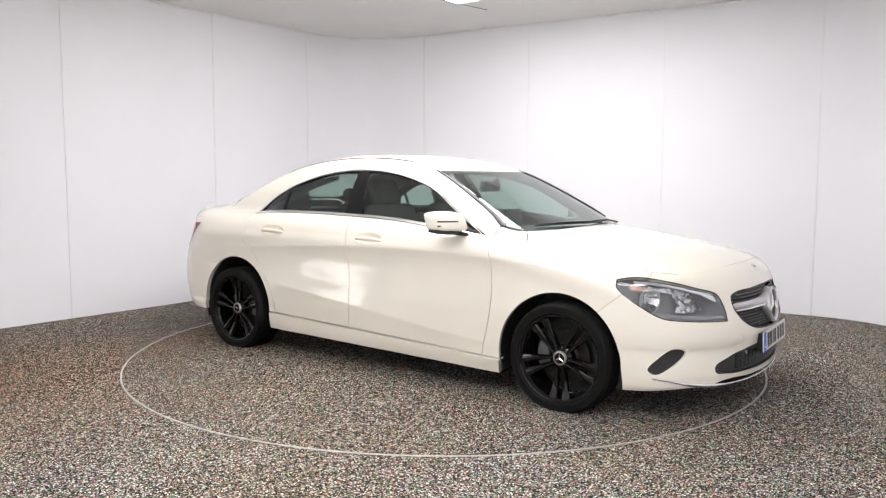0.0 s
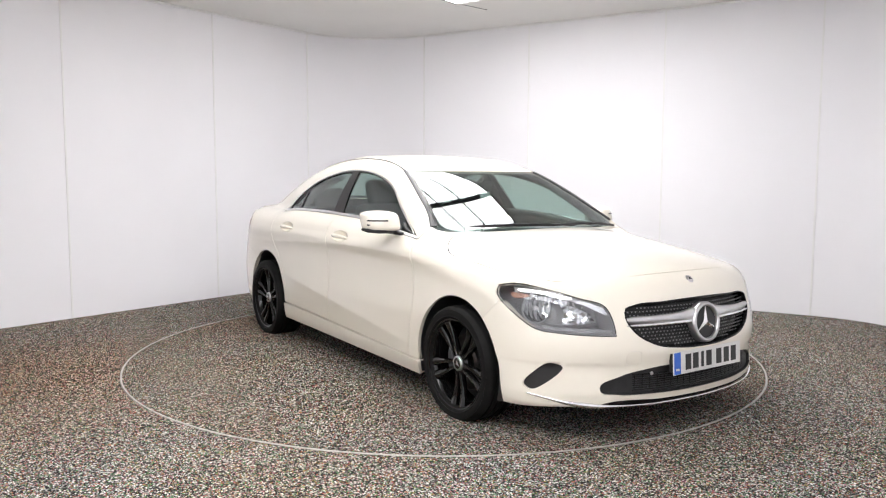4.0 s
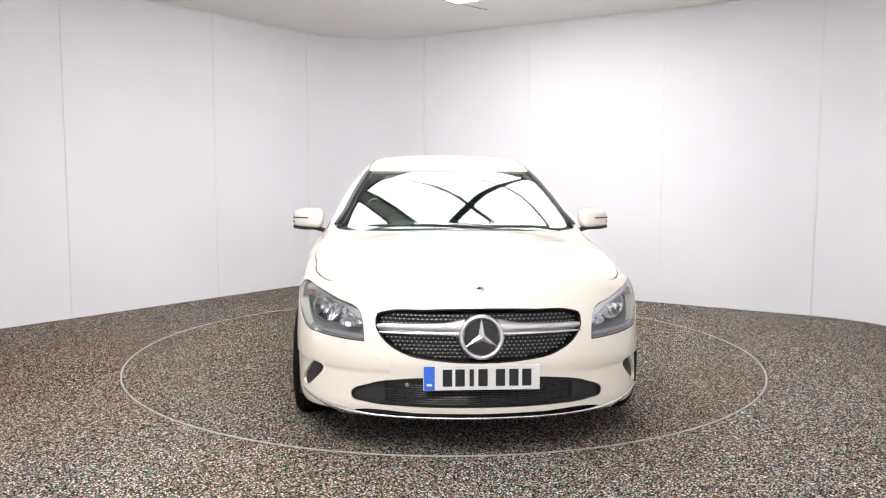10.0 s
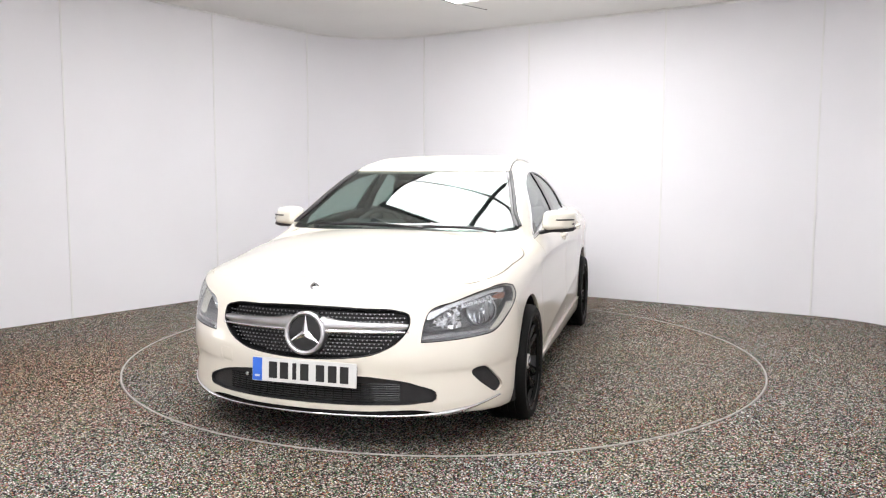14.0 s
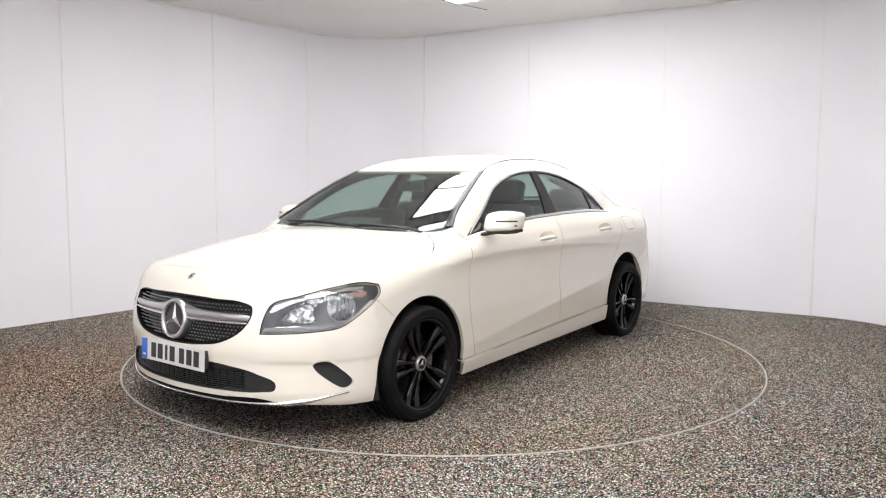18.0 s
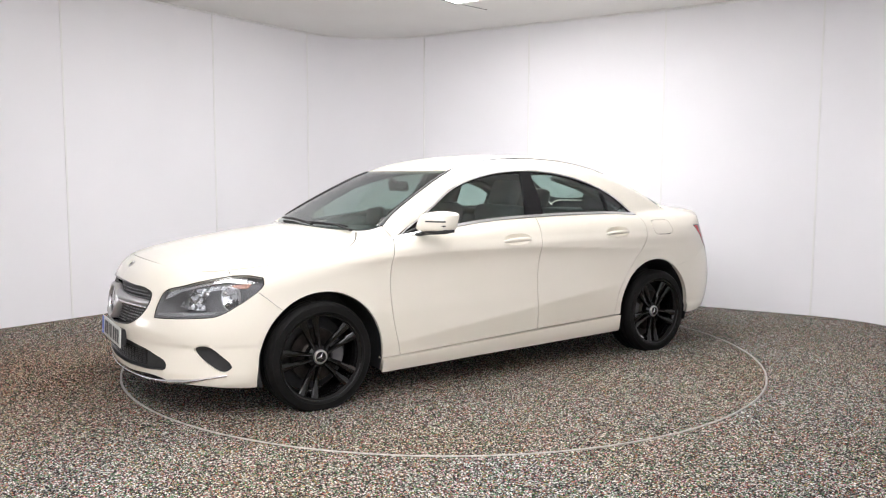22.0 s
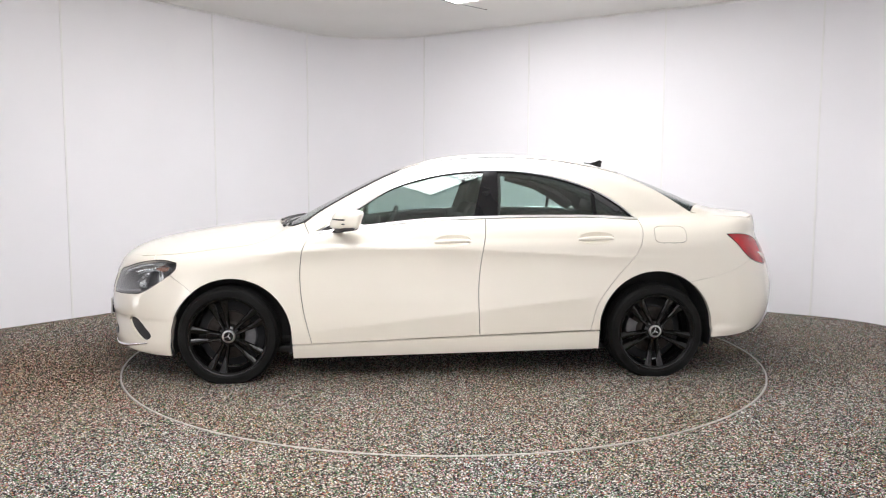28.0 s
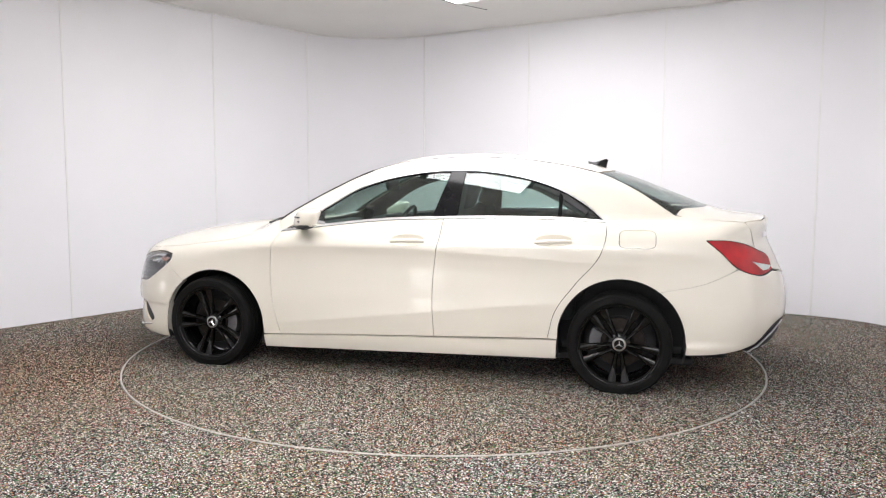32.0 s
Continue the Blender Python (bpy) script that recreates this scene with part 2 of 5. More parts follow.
BOW_SIDE = flow([-2.0, -1.5, -1.0, -0.5, 0.0, 0.4, 0.8, 1.3], [-1, -1, -0.85, -0.1, 0.05, 0.15, 0.22, 0.28])
CROWN = flow([-1.5, -1.0, -0.4, 0.0, 0.3, 0.6, 1.3], [0.10, 0.10, 0.085, 0.07, 0.035, 0.0, 0.0])
CREASE = flow([1.9, 1.4, 0.65, 0.2, -0.3, -0.85, -1.5], [0.74, 0.779, 0.826, 0.832, 0.818, 0.788, 0.75])


def form(p):
    """Below zero inside the car's skin. p: (n, 3), x forward from mid-wheelbase, y to the car's left, z up."""
    x, y, z = p[:, 0], np.abs(p[:, 1]), p[:, 2]
    crease = 0.012 * np.exp(-np.sqrt((z - CREASE(x)) ** 2 + 1.6e-5) / 0.05) * np.clip((1.75 - np.abs(x - 0.05)) / 0.8, 0, 1)
    sweep = z - (0.409 - 0.116 * x)
    low = 0.0085 * np.exp(-np.sqrt(sweep ** 2 + 5e-5) / 0.062) * np.clip((1.15 - np.abs(x)) / 0.4, 0, 1)
    gill = 0.015 * np.clip((0.408 - z) / 0.014, 0, 1) * np.clip((z - 0.25) / 0.14, 0, 1) * np.clip((y - 0.40) / 0.25, 0, 1) * np.clip((x - 1.62) / 0.15, 0, 1)
    skirt = 0.010 * np.clip((0.315 - z) / 0.015, 0, 1) * np.clip((-1.70 - x) / 0.04, 0, 1)
    side = y - (WIDTH(x) + FLANK(z) + crease + low + skirt - gill)
    top = z - (TOP_LINE(x) - TOP_FALL(x) * (y / 0.8) ** 2.4)
    nose = (x - (NOSE(z) - NOSE_BOW(y) - gill)) * 0.85
    tail = (-x - (TAIL(z) - TAIL_BOW(y))) * 0.85
    lower = smax(smax(smax(side, top, 0.10), nose, 0.09), tail, 0.07)
    wall = y - (CABIN(x) - LEAN(z))
    shift = 0.20 * BOW_SIDE(x) * (y / 0.7) ** 2 + 0.045 * (y / 0.7) ** 6 * np.clip((x - 0.1) / 0.4, 0, 1)
    roof = (z - (ROOF_LINE(x + shift) - CROWN(x) * y * y)) * 0.9
    upper = np.maximum(np.maximum(smax(wall, roof, 0.055), 0.88 - z), -x - 2.08)
    return -smax(-lower, -upper, 0.035)


def skin_normal(p):
    n = np.empty_like(p)
    for i in range(3):
        d = np.zeros(3)
        d[i] = 2e-3
        n[:, i] = form(p + d) - form(p - d)
    return n / (np.linalg.norm(n, axis=1, keepdims=True) + 1e-12)


NOSE_AXIS, TAIL_AXIS, ARC = 1.0, -1.1, 1.15


def cast(proj, q):
    """From flat coordinates to the skin. side: (x, z); top: (x, y); nose and tail: (arc, z) round an upright axis."""
    q = np.asarray(q, float)
    a, b = q[:, 0], q[:, 1]
    zero = np.zeros(len(q))
    if proj == "side":
        o, d, far = np.stack([a, zero + 1.2, b], 1), np.stack([zero, zero - 1, zero], 1), 1.2
    elif proj == "top":
        o, d, far = np.stack([a, b, zero + 1.7], 1), np.stack([zero, zero, zero - 1], 1), 1.6
    else:
        ax, sg = (NOSE_AXIS, 1) if proj == "nose" else (TAIL_AXIS, -1)
        c, s = sg * np.cos(a / ARC), np.sin(a / ARC)
        o, d, far = np.stack([ax + 1.7 * c, 1.7 * s, b], 1), np.stack([-c, -s, zero], 1), 1.6
    n = 64
    lo, hit = np.zeros(len(q)), np.full(len(q), far)
    done = np.zeros(len(q), bool)
    for k in range(1, n + 1):
        t = far * k / n
        inside = (form(o + d * t) < 0) & ~done
        hit[inside], lo[inside] = t, t - far / n
        done |= inside
    for _ in range(16):
        mid = (lo + hit) / 2
        ins = form(o + d * mid[:, None]) < 0
        hit, lo = np.where(ins, mid, hit), np.where(ins, lo, mid)
    return o + d * hit[:, None]


def arc(x, y, z, which="nose"):
    ax, sg = (NOSE_AXIS, 1) if which == "nose" else (TAIL_AXIS, -1)
    return (ARC * math.atan2(y, sg * (x - ax)), z)


def arcs(xz, which="nose", more=()):
    """Arc coordinates of side-view points on the skin."""
    p = cast("side", np.array([q[:2] for q in xz], float))
    return [(*arc(*v, which), *q[2:]) for v, q in zip(p, xz)]


def spline(pts, step=0.02, closed=True):
    """A smooth outline through 2D points; a third entry makes a point a corner."""
    n = len(pts)
    p = [np.array(q[:2], float) for q in pts]
    sharp = [len(q) > 2 for q in pts]
    out = []
    for i in range(n if closed else n - 1):
        a, b = p[i], p[(i + 1) % n]
        before = p[i - 1] if (closed or i > 0) and not sharp[i] else None
        after = p[(i + 2) % n] if (closed or i < n - 2) and not sharp[(i + 1) % n] else None
        L = np.linalg.norm(b - a)
        ta, tb = b - a, b - a
        if before is not None:
            la = np.linalg.norm(a - before) + 1e-9
            ta = L * ((a - before) / la * L + (b - a) / L * la) / (L + la)
        if after is not None:
            lb = np.linalg.norm(after - b) + 1e-9
            tb = L * ((b - a) / L * lb + (after - b) / lb * L) / (L + lb)
        m = max(1, int(round(L / step)))
        for k in range(m):
            t = k / m
            out.append(a * (1 + 2 * t) * (1 - t) ** 2 + b * t * t * (3 - 2 * t) + ta * t * (1 - t) ** 2 - tb * t * t * (1 - t))
    if not closed:
        out.append(p[-1])
    return np.array(out)


def area(q):
    x, y = q[:, 0], q[:, 1]
    return 0.5 * np.sum(x * np.roll(y, -1) - y * np.roll(x, -1))


def shrink(q, d):
    """Move an outline inwards by d."""
    if area(q) < 0:
        q = q[::-1]
    e = np.roll(q, -1, 0) - q
    n = np.stack([-e[:, 1], e[:, 0]], 1) / (np.linalg.norm(e, axis=1, keepdims=True) + 1e-12)
    m = n + np.roll(n, 1, 0)
    m /= np.maximum(np.sum(m * m, axis=1, keepdims=True) / 2, 0.35)
    return q + m * d


def within(q, poly):
    x, y = q[:, 0], q[:, 1]
    r = np.zeros(len(q), bool)
    px, py = poly[:, 0], poly[:, 1]
    j = len(poly) - 1
    for i in range(len(poly)):
        c = (py[i] > y) != (py[j] > y)
        if c.any():
            r ^= c & (x < (px[j] - px[i]) * (y - py[i]) / (py[j] - py[i] + 1e-15) + px[i])
        j = i
    return r


def away(q, poly, d):
    a, b = poly, np.roll(poly, -1, 0)
    e = b - a
    L = np.sum(e * e, 1) + 1e-12
    best = np.full(len(q), 1e9)
    for i in range(len(poly)):
        t = np.clip(((q - a[i]) @ e[i]) / L[i], 0, 1)
        best = np.minimum(best, np.linalg.norm(q - a[i] - t[:, None] * e[i], axis=1))
    return best > d


def fill(outer, holes, step):
    """Triangles that fill an outline less its holes."""
    from mathutils.geometry import delaunay_2d_cdt
    loops = [outer] + holes
    verts, edges = [], []
    for lp in loops:
        s = len(verts)
        verts += [Vector(map(float, v)) for v in lp]
        edges += [(s + i, s + (i + 1) % len(lp)) for i in range(len(lp))]
    lo, hi = outer.min(0), outer.max(0)
    gx, gy = np.arange(lo[0], hi[0], step), np.arange(lo[1], hi[1], step * 0.87)
    X, Y = np.meshgrid(gx, gy)
    X[1::2] += step / 2
    g = np.stack([X.ravel(), Y.ravel()], 1)
    keep = within(g, outer) & away(g, outer, step * 0.5)
    for h in holes:
        keep &= ~within(g, h) & away(g, h, step * 0.5)
    verts += [Vector(map(float, v)) for v in g[keep]]
    v, _, f, _, _, _ = delaunay_2d_cdt(verts, edges, [], 0, 1e-5)
    v, f = np.array(v), np.array([t for t in f if len(t) == 3])
    c = v[f].mean(1)
    ok = within(c, outer)
    for h in holes:
        ok &= ~within(c, h)
    return v, f[ok]


def sheet(name, proj, outline, mat, parent, label="", holes=(), gap=0.0016, step=0.035, depth=0.02, sink=0.0, inner=None, mirror=False, lip=0.004):
    """A panel of the skin: rounded edge, returned flanges, a lining behind. outline and holes are flat outlines (already splined)."""
    outer = shrink(np.asarray(outline), gap)
    hl = [shrink(np.asarray(h), -gap) for h in holes]
    v2, f = fill(outer, hl, step)
    p = cast(proj, v2)
    n = skin_normal(p)
    p = p - n * sink
    # outward orientation
    fn = np.cross(p[f[:, 1]] - p[f[:, 0]], p[f[:, 2]] - p[f[:, 0]])
    if np.sum(fn * n[f].mean(1)) < 0:
        f = f[:, ::-1]
    count = {}
    for t in f:
        for i in range(3):
            a, b = int(t[i]), int(t[(i + 1) % 3])
            count[(a, b)] = 1
    rim = [(a, b) for a, b in count if (b, a) not in count]
    N = len(p)
    verts, norms = [p, p - n * depth], [n, -n]
    faces, slots = [tuple(t) for t in f], [0] * len(f)
    faces += [(t[2] + N, t[1] + N, t[0] + N) for t in f]
    slots += [1] * len(f)
    # flange: a ring of its own, so that the skin keeps its normals
    ids = sorted({a for e in rim for a in e})
    at = {a: 2 * N + i for i, a in enumerate(ids)}
    at2 = {a: 2 * N + len(ids) + i for i, a in enumerate(ids)}
    out = np.zeros((len(ids), 3))
    for a, b in rim:
        e = p[b] - p[a]
        o = np.cross(e, n[a])
        o /= np.linalg.norm(o) + 1e-12
        for k in (a, b):
            out[at[k] - 2 * N] += o
    out /= np.linalg.norm(out, axis=1, keepdims=True) + 1e-12
    verts += [p[ids], p[ids] - n[ids] * depth]
    norms += [out, out]
    for a, b in rim:
        faces.append((at[b], at[a], at2[a], at2[b]))
        slots.append(0)
    V, M = np.concatenate(verts), np.concatenate(norms)
    mats = [mat, inner or TRIM]
    made = []
    if mirror != "only":
        made.append(link(name, V, faces, mats, parent, label, True, slots, M))
    if mirror:
        s = np.array([1, -1, 1])
        made.append(link(name, V * s, [t[::-1] for t in faces], mats, parent, label, True, slots, M * s))
    return made


# ---- the room ----
CORNERS = [(-1.09, 4.15, 1.0), (4.25, 0.945, 1.0), (0.62, -6.25, 0.6), (-6.3, -2.75, 0.6)]  # plan corners and their radii


def fillet_path(corners, n=18):
    """The room's plan as a closed loop with rounded corners; also the stretch at which each corner begins and ends."""
    out, marks = [], []
    m = len(corners)
    for i in range(m):
        p, r = Vector(corners[i][:2]), corners[i][2]
        a, b = Vector(corners[i - 1][:2]), Vector(corners[(i + 1) % m][:2])
        da, db = (a - p).normalized(), (b - p).normalized()
        half = math.acos(max(-1, min(1, da.dot(db)))) / 2
        cut = r / math.tan(half)
        c = p + (da + db).normalized() * (r / math.sin(half))
        s, e = p + da * cut - c, p + db * cut - c
        turn = s.angle_signed(e)
        marks.append((len(out), len(out) + n))
        for k in range(n + 1):
            ang = -turn * k / n
            out.append((c.x + s.x * math.cos(ang) - s.y * math.sin(ang), c.y + s.x * math.sin(ang) + s.y * math.cos(ang)))
    return out, marks


PLAN, MARKS = fillet_path(CORNERS)


def at_length(path, s):
    n = len(path)
    for i in range(n):
        a, b = Vector(path[i]), Vector(path[(i + 1) % n])
        L = (b - a).length
        if s <= L:
            return a + (b - a) * (s / max(L, 1e-9))
        s -= L
    return Vector(path[0])


def length_to(path, k):
    return sum((Vector(path[i + 1]) - Vector(path[i])).length for i in range(k))


def nearest_length(path, q):
    """How far along the loop the point nearest to q lies."""
    best, at, run = 1e9, 0, 0
    for i in range(len(path)):
        a, b = Vector(path[i]), Vector(path[(i + 1) % len(path)])
        d = b - a
        t = max(0, min(1, (Vector(q) - a).dot(d) / max(d.length_squared, 1e-12)))
        e = (a + d * t - Vector(q)).length
        if e < best:
            best, at = e, run + d.length * t
        run += d.length
    return at


TOTAL = length_to(PLAN, len(PLAN) - 1) + (Vector(PLAN[0]) - Vector(PLAN[-1])).length
seam_points = [(-3.33, 1.13), (-2.43, 2.42), (-1.62, 3.45), (-0.25, 3.64), (0.93, 2.93), (2.22, 2.17), (3.40, 1.36)]
seams = sorted(nearest_length(PLAN, q) for q in seam_points)
# boards of about 1.25 m over the rest of the walls
full = []
for a, b in zip(seams, seams[1:] + [seams[0] + TOTAL]):
    k = max(1, round((b - a) / 1.45))
    full += [a + (b - a) * i / k for i in range(k)]
full = [s % TOTAL for s in full]


def wall_strip(s0, s1, z0, z1, inset, thick, bm=None):
    """A board that follows the plan from s0 to s1."""
    bm = bm or bmesh.new()
    n = max(2, int((s1 - s0) / 0.12))
    rows = []
    for k in range(n + 1):
        s = s0 + (s1 - s0) * k / n
        p = at_length(PLAN, s % TOTAL)
        d = (at_length(PLAN, (s + 0.01) % TOTAL) - at_length(PLAN, (s - 0.01) % TOTAL)).normalized()
        nrm = Vector((d.y, -d.x))
        if nrm.dot(Vector((-0.5, -0.8)) - p) < 0:
            nrm = -nrm
        i, o = p + nrm * inset, p + nrm * (inset - thick)
        rows.append([bm.verts.new((i.x, i.y, z0)), bm.verts.new((i.x, i.y, z1)), bm.verts.new((o.x, o.y, z1)), bm.verts.new((o.x, o.y, z0))])
    for a, b in zip(rows, rows[1:]):
        for j in range(4):
            bm.faces.new((a[j], a[(j + 1) % 4], b[(j + 1) % 4], b[j]))
    bm.faces.new(rows[0])
    bm.faces.new(rows[-1][::-1])
    return bm


wall = part("wall", wall_strip(0, TOTAL, -0.02, CEILING + 0.05, -0.014, 0.12), WALL, None, smooth=True)
tagged(wall, "plain white boarded studio wall with rounded corners", "wall", kind="structure")
full.sort()
for a, b in zip(full, full[1:] + [full[0] + TOTAL]):
    part("panel", wall_strip(a + 0.003, b - 0.003, 0.0, CEILING, 0.0, 0.012), WALL, wall, smooth=True)
for s in full:
    part("joint_strip", wall_strip(s - 0.008, s + 0.008, 0.004, CEILING - 0.004, 0.006, 0.0058), JOINT, wall, smooth=True)
part("cove_bead", wall_strip(0, TOTAL, CEILING - 0.018, CEILING - 0.001, 0.018, 0.0175), JOINT, wall, smooth=True)

bm = bmesh.new()
bm.faces.new([bm.verts.new((x, y, CEILING)) for x, y in PLAN])
r = bmesh.ops.extrude_face_region(bm, geom=bm.faces[:])
bmesh.ops.translate(bm, verts=[v for v in r["geom"] if isinstance(v, bmesh.types.BMVert)], vec=(0, 0, 0.1))
ceiling = tagged(part("ceiling", bm, CEIL, None), "smooth off-white painted ceiling", "ceiling", kind="structure")

part("ceiling_slot", box(0.34, 0.010, 0.003, Matrix.Translation((0.30, 2.115, CEILING - 0.0012)) @ Matrix.Rotation(radians(41.5), 4, "Z")), PLASTIC, ceiling, "thin dark slot in the ceiling")

# the floor with a round opening for the turntable
DISC = 2.245
bm = bmesh.new()
n = 160
ring0 = [bm.verts.new((DISC * math.cos(2 * math.pi * k / n), DISC * math.sin(2 * math.pi * k / n), 0)) for k in range(n)]
ring1 = [bm.verts.new((12 * math.cos(2 * math.pi * k / n), 12 * math.sin(2 * math.pi * k / n), 0)) for k in range(n)]
ring2 = [bm.verts.new((DISC * math.cos(2 * math.pi * k / n), DISC * math.sin(2 * math.pi * k / n), -0.1)) for k in range(n)]
for k in range(n):
    j = (k + 1) % n
    bm.faces.new((ring0[k], ring0[j], ring1[j], ring1[k]))
    bm.faces.new((ring0[k], ring0[j], ring2[j], ring2[k]))
tagged(part("floor", bm, FLOOR, None), "speckled grey rubber granulate floor", "floor", kind="structure")

turntable = tagged(new("turntable"), "round turntable flush with the floor, covered in speckled granulate", "turntable")
part("deck", lathe([(0.0005, 0.0), (0.8, 0.0), (1.6, 0.0), (DISC - 0.016, 0.0), (DISC - 0.016, -0.08), (0.0005, -0.08)], 160, "z"), DECK, turntable)
part("edge_ring", lathe([(DISC - 0.014, -0.05), (DISC - 0.014, 0.0015), (DISC - 0.0125, 0.003), (DISC - 0.0055, 0.003), (DISC - 0.004, 0.0015), (DISC - 0.004, -0.05)], 200, "z"), RING, turntable, "thin worn metal edge ring", smooth=True)

# luminous ceiling panels: tiles with dark joints
FAR, ALONG, ACROSS = Vector((0.10, 1.915)), Vector((0.788, -0.616)), Vector((-0.616, -0.788))


def ceiling_light(start, columns, rows_, w=0.54, l=1.12, thick_gap=0.075, thin_gap=0.042):
    lamp = new("ceiling_light")
    mid = start + ALONG * (columns * l / 2) + ACROSS * (rows_ * w / 2)
    lamp.matrix_basis = Matrix.Translation((mid.x, mid.y, CEILING)) @ Matrix.Rotation(math.atan2(ALONG.y, ALONG.x), 4, "Z")
    L, W = columns * l, rows_ * w
    part("frame", box(L + 0.03, W + 0.03, 0.012, Matrix.Translation((0, 0, -0.007)), 0.002), PLASTIC, lamp, "dark grey light frame")
    for i in range(columns):
        for j in range(rows_):
            part("diffuser", box(l - thick_gap, w - thin_gap, 0.008, Matrix.Translation((-L / 2 + l * (i + 0.5), W / 2 - w * (j + 0.5), -0.018)), 0.001), GLOW, lamp, "glowing white diffuser")
    return tagged(lamp, "large luminous white ceiling panel with thin dark joints", "ceiling light", "ceiling lights")


ceiling_light(FAR, 2, 3)
ceiling_light(FAR + ACROSS * 1.81, 2, 2)
# unseen third panel, added as fill light from the viewpoint's side
ceiling_light(FAR + ACROSS * 4.5 + ALONG * 1.3, 3, 3)


def wall_light(x, y, z, turn, wide):
    """Three stacked bars of light low on the wall behind the viewpoint, seen in the car's flanks."""
    lamp = new("wall_light")
    lamp.matrix_basis = pose(x, y, z, 0, 0, turn)
    part("back_plate", box(0.03, wide + 0.06, 0.40, Matrix.Translation((0.015, 0, 0)), 0.006), JOINT, lamp, "white light housing")
    for k in (-1, 0, 1):
        part("light_bar", box(0.03, wide, 0.065, Matrix.Translation((0.046, 0, 0.12 * k)), 0.012, 3), BAR_GLOW, lamp, "glowing white light bar")
    return tagged(lamp, "white wall light with three stacked glowing bars", "wall light", "wall lights")


wall_light(-5.34, -1.48, 0.27, -37, 1.20)
wall_light(-2.38, -4.73, 0.27, 63, 0.36)


# ---- the car ----
car = tagged(new("car"), "cream-white four-door coupe saloon with black alloy wheels on a turntable", "car")


def N(pts):
    return [(*arc(*p[:3]), *p[3:]) for p in pts]


def R(pts):
    return [(*arc(*p[:3], "tail"), *p[3:]) for p in pts]


def both(half):
    """A half outline from the middle to the middle, closed over the middle plane."""
    return half + [(-p[0], *p[1:]) for p in half[::-1] if abs(p[0]) > 1e-6]


def circle_arc(cx, cz, r, a0, a1, n=14):
    return [(cx + r * math.cos(radians(a0 + (a1 - a0) * k / n)), cz + r * math.sin(radians(a0 + (a1 - a0) * k / n))) for k in range(n + 1)]


def corner(p):
    return (p[0], p[1], 1)


def on_side(xy):
    """Side-view points of a plan curve on the skin."""
    return [(float(p[0]), float(p[2])) for p in cast("top", np.array(xy, float))]


BELT = [(0.849, 0.915), (0.53, 0.955), (0.13, 0.998), (-0.29, 1.016), (-0.70, 1.022), (-1.0, 1.019), (-1.265, 1.005)]
DLO = [(0.72, 0.985), (0.539, 1.088), (0.343, 1.205), (0.119, 1.278), (-0.087, 1.315), (-0.3, 1.329), (-0.463, 1.325), (-0.637, 1.305), (-0.827, 1.262), (-0.992, 1.202), (-1.147, 1.114)]
DOOR_FRONT = [(0.883, 0.838), (0.903, 0.696), (0.89, 0.482)]
DOOR_MID = [(-0.255, 0.92), (-0.238, 0.83), (-0.213, 0.616)]
DOOR_REAR = [(-1.272, 0.966), (-1.242, 0.823), (-1.101, 0.644), (-0.977, 0.464)]
WS_EDGE = [(0.885, 0.738), (0.80, 0.697), (0.62, 0.648), (0.455, 0.603), (0.285, 0.557)]
ROOF_EDGE = [(0.0, 0.525), (-0.35, 0.505), (-0.75, 0.505), (-1.0, 0.505)]
RW_EDGE = [(-1.215, 0.475), (-1.42, 0.555), (-1.654, 0.634)]
HOOD = [(1.0, 0.63), (1.06, 0.735), (1.14, 0.795), (1.465, 0.797), (1.738, 0.757), (1.868, 0.705), (1.96, 0.62), (2.01, 0.53), (2.055, 0.36), (2.078, 0.16)]
FRONT_ARCH, REAR_ARCH = (1.327, 0.281, 0.367), (-1.365, 0.308, 0.372)

# doors
front_door_line = [corner(BELT[0])] + DOOR_FRONT + [(0.836, 0.236, 1), (-0.221, 0.277, 1)] + DOOR_MID[::-1] + [(-0.262, 1.015, 1)] + BELT[1:3][::-1]
rear_door_line = [(-0.262, 1.015, 1)] + DOOR_MID + [(-0.221, 0.277, 1), (-0.936, 0.303, 1)] + DOOR_REAR[::-1] + [corner(BELT[-1])] + BELT[4:6][::-1]
def oval(cx, cz, a, b, n=28, tilt=0.0, power=2.4):
    out = []
    for k in range(n):
        t = 2 * math.pi * k / n
        c, q = math.cos(t), math.sin(t)
        u, w = a * math.copysign(abs(c) ** (2 / power), c), b * math.copysign(abs(q) ** (2 / power), q)
        out.append((cx + u * math.cos(tilt) - w * math.sin(tilt), cz + u * math.sin(tilt) + w * math.cos(tilt)))
    return np.array(out)


DISH_FRONT, DISH_REAR = oval(-0.045, 0.880, 0.112, 0.033, tilt=-0.03, power=2.1), oval(-0.962, 0.896, 0.112, 0.033, tilt=-0.03, power=2.1)
FLAP = oval(-1.452, 0.915, 0.105, 0.052, 32, power=4.5)
front_doors = sheet("front_door", "side", spline(front_door_line), PAINT, car, "cream-white front door", holes=[DISH_FRONT], gap=0.0022, step=0.014, mirror=True, depth=0.04)
rear_doors = sheet("rear_door", "side", spline(rear_door_line), PAINT, car, "cream-white rear door", holes=[DISH_REAR], gap=0.0022, step=0.014, mirror=True, depth=0.04)

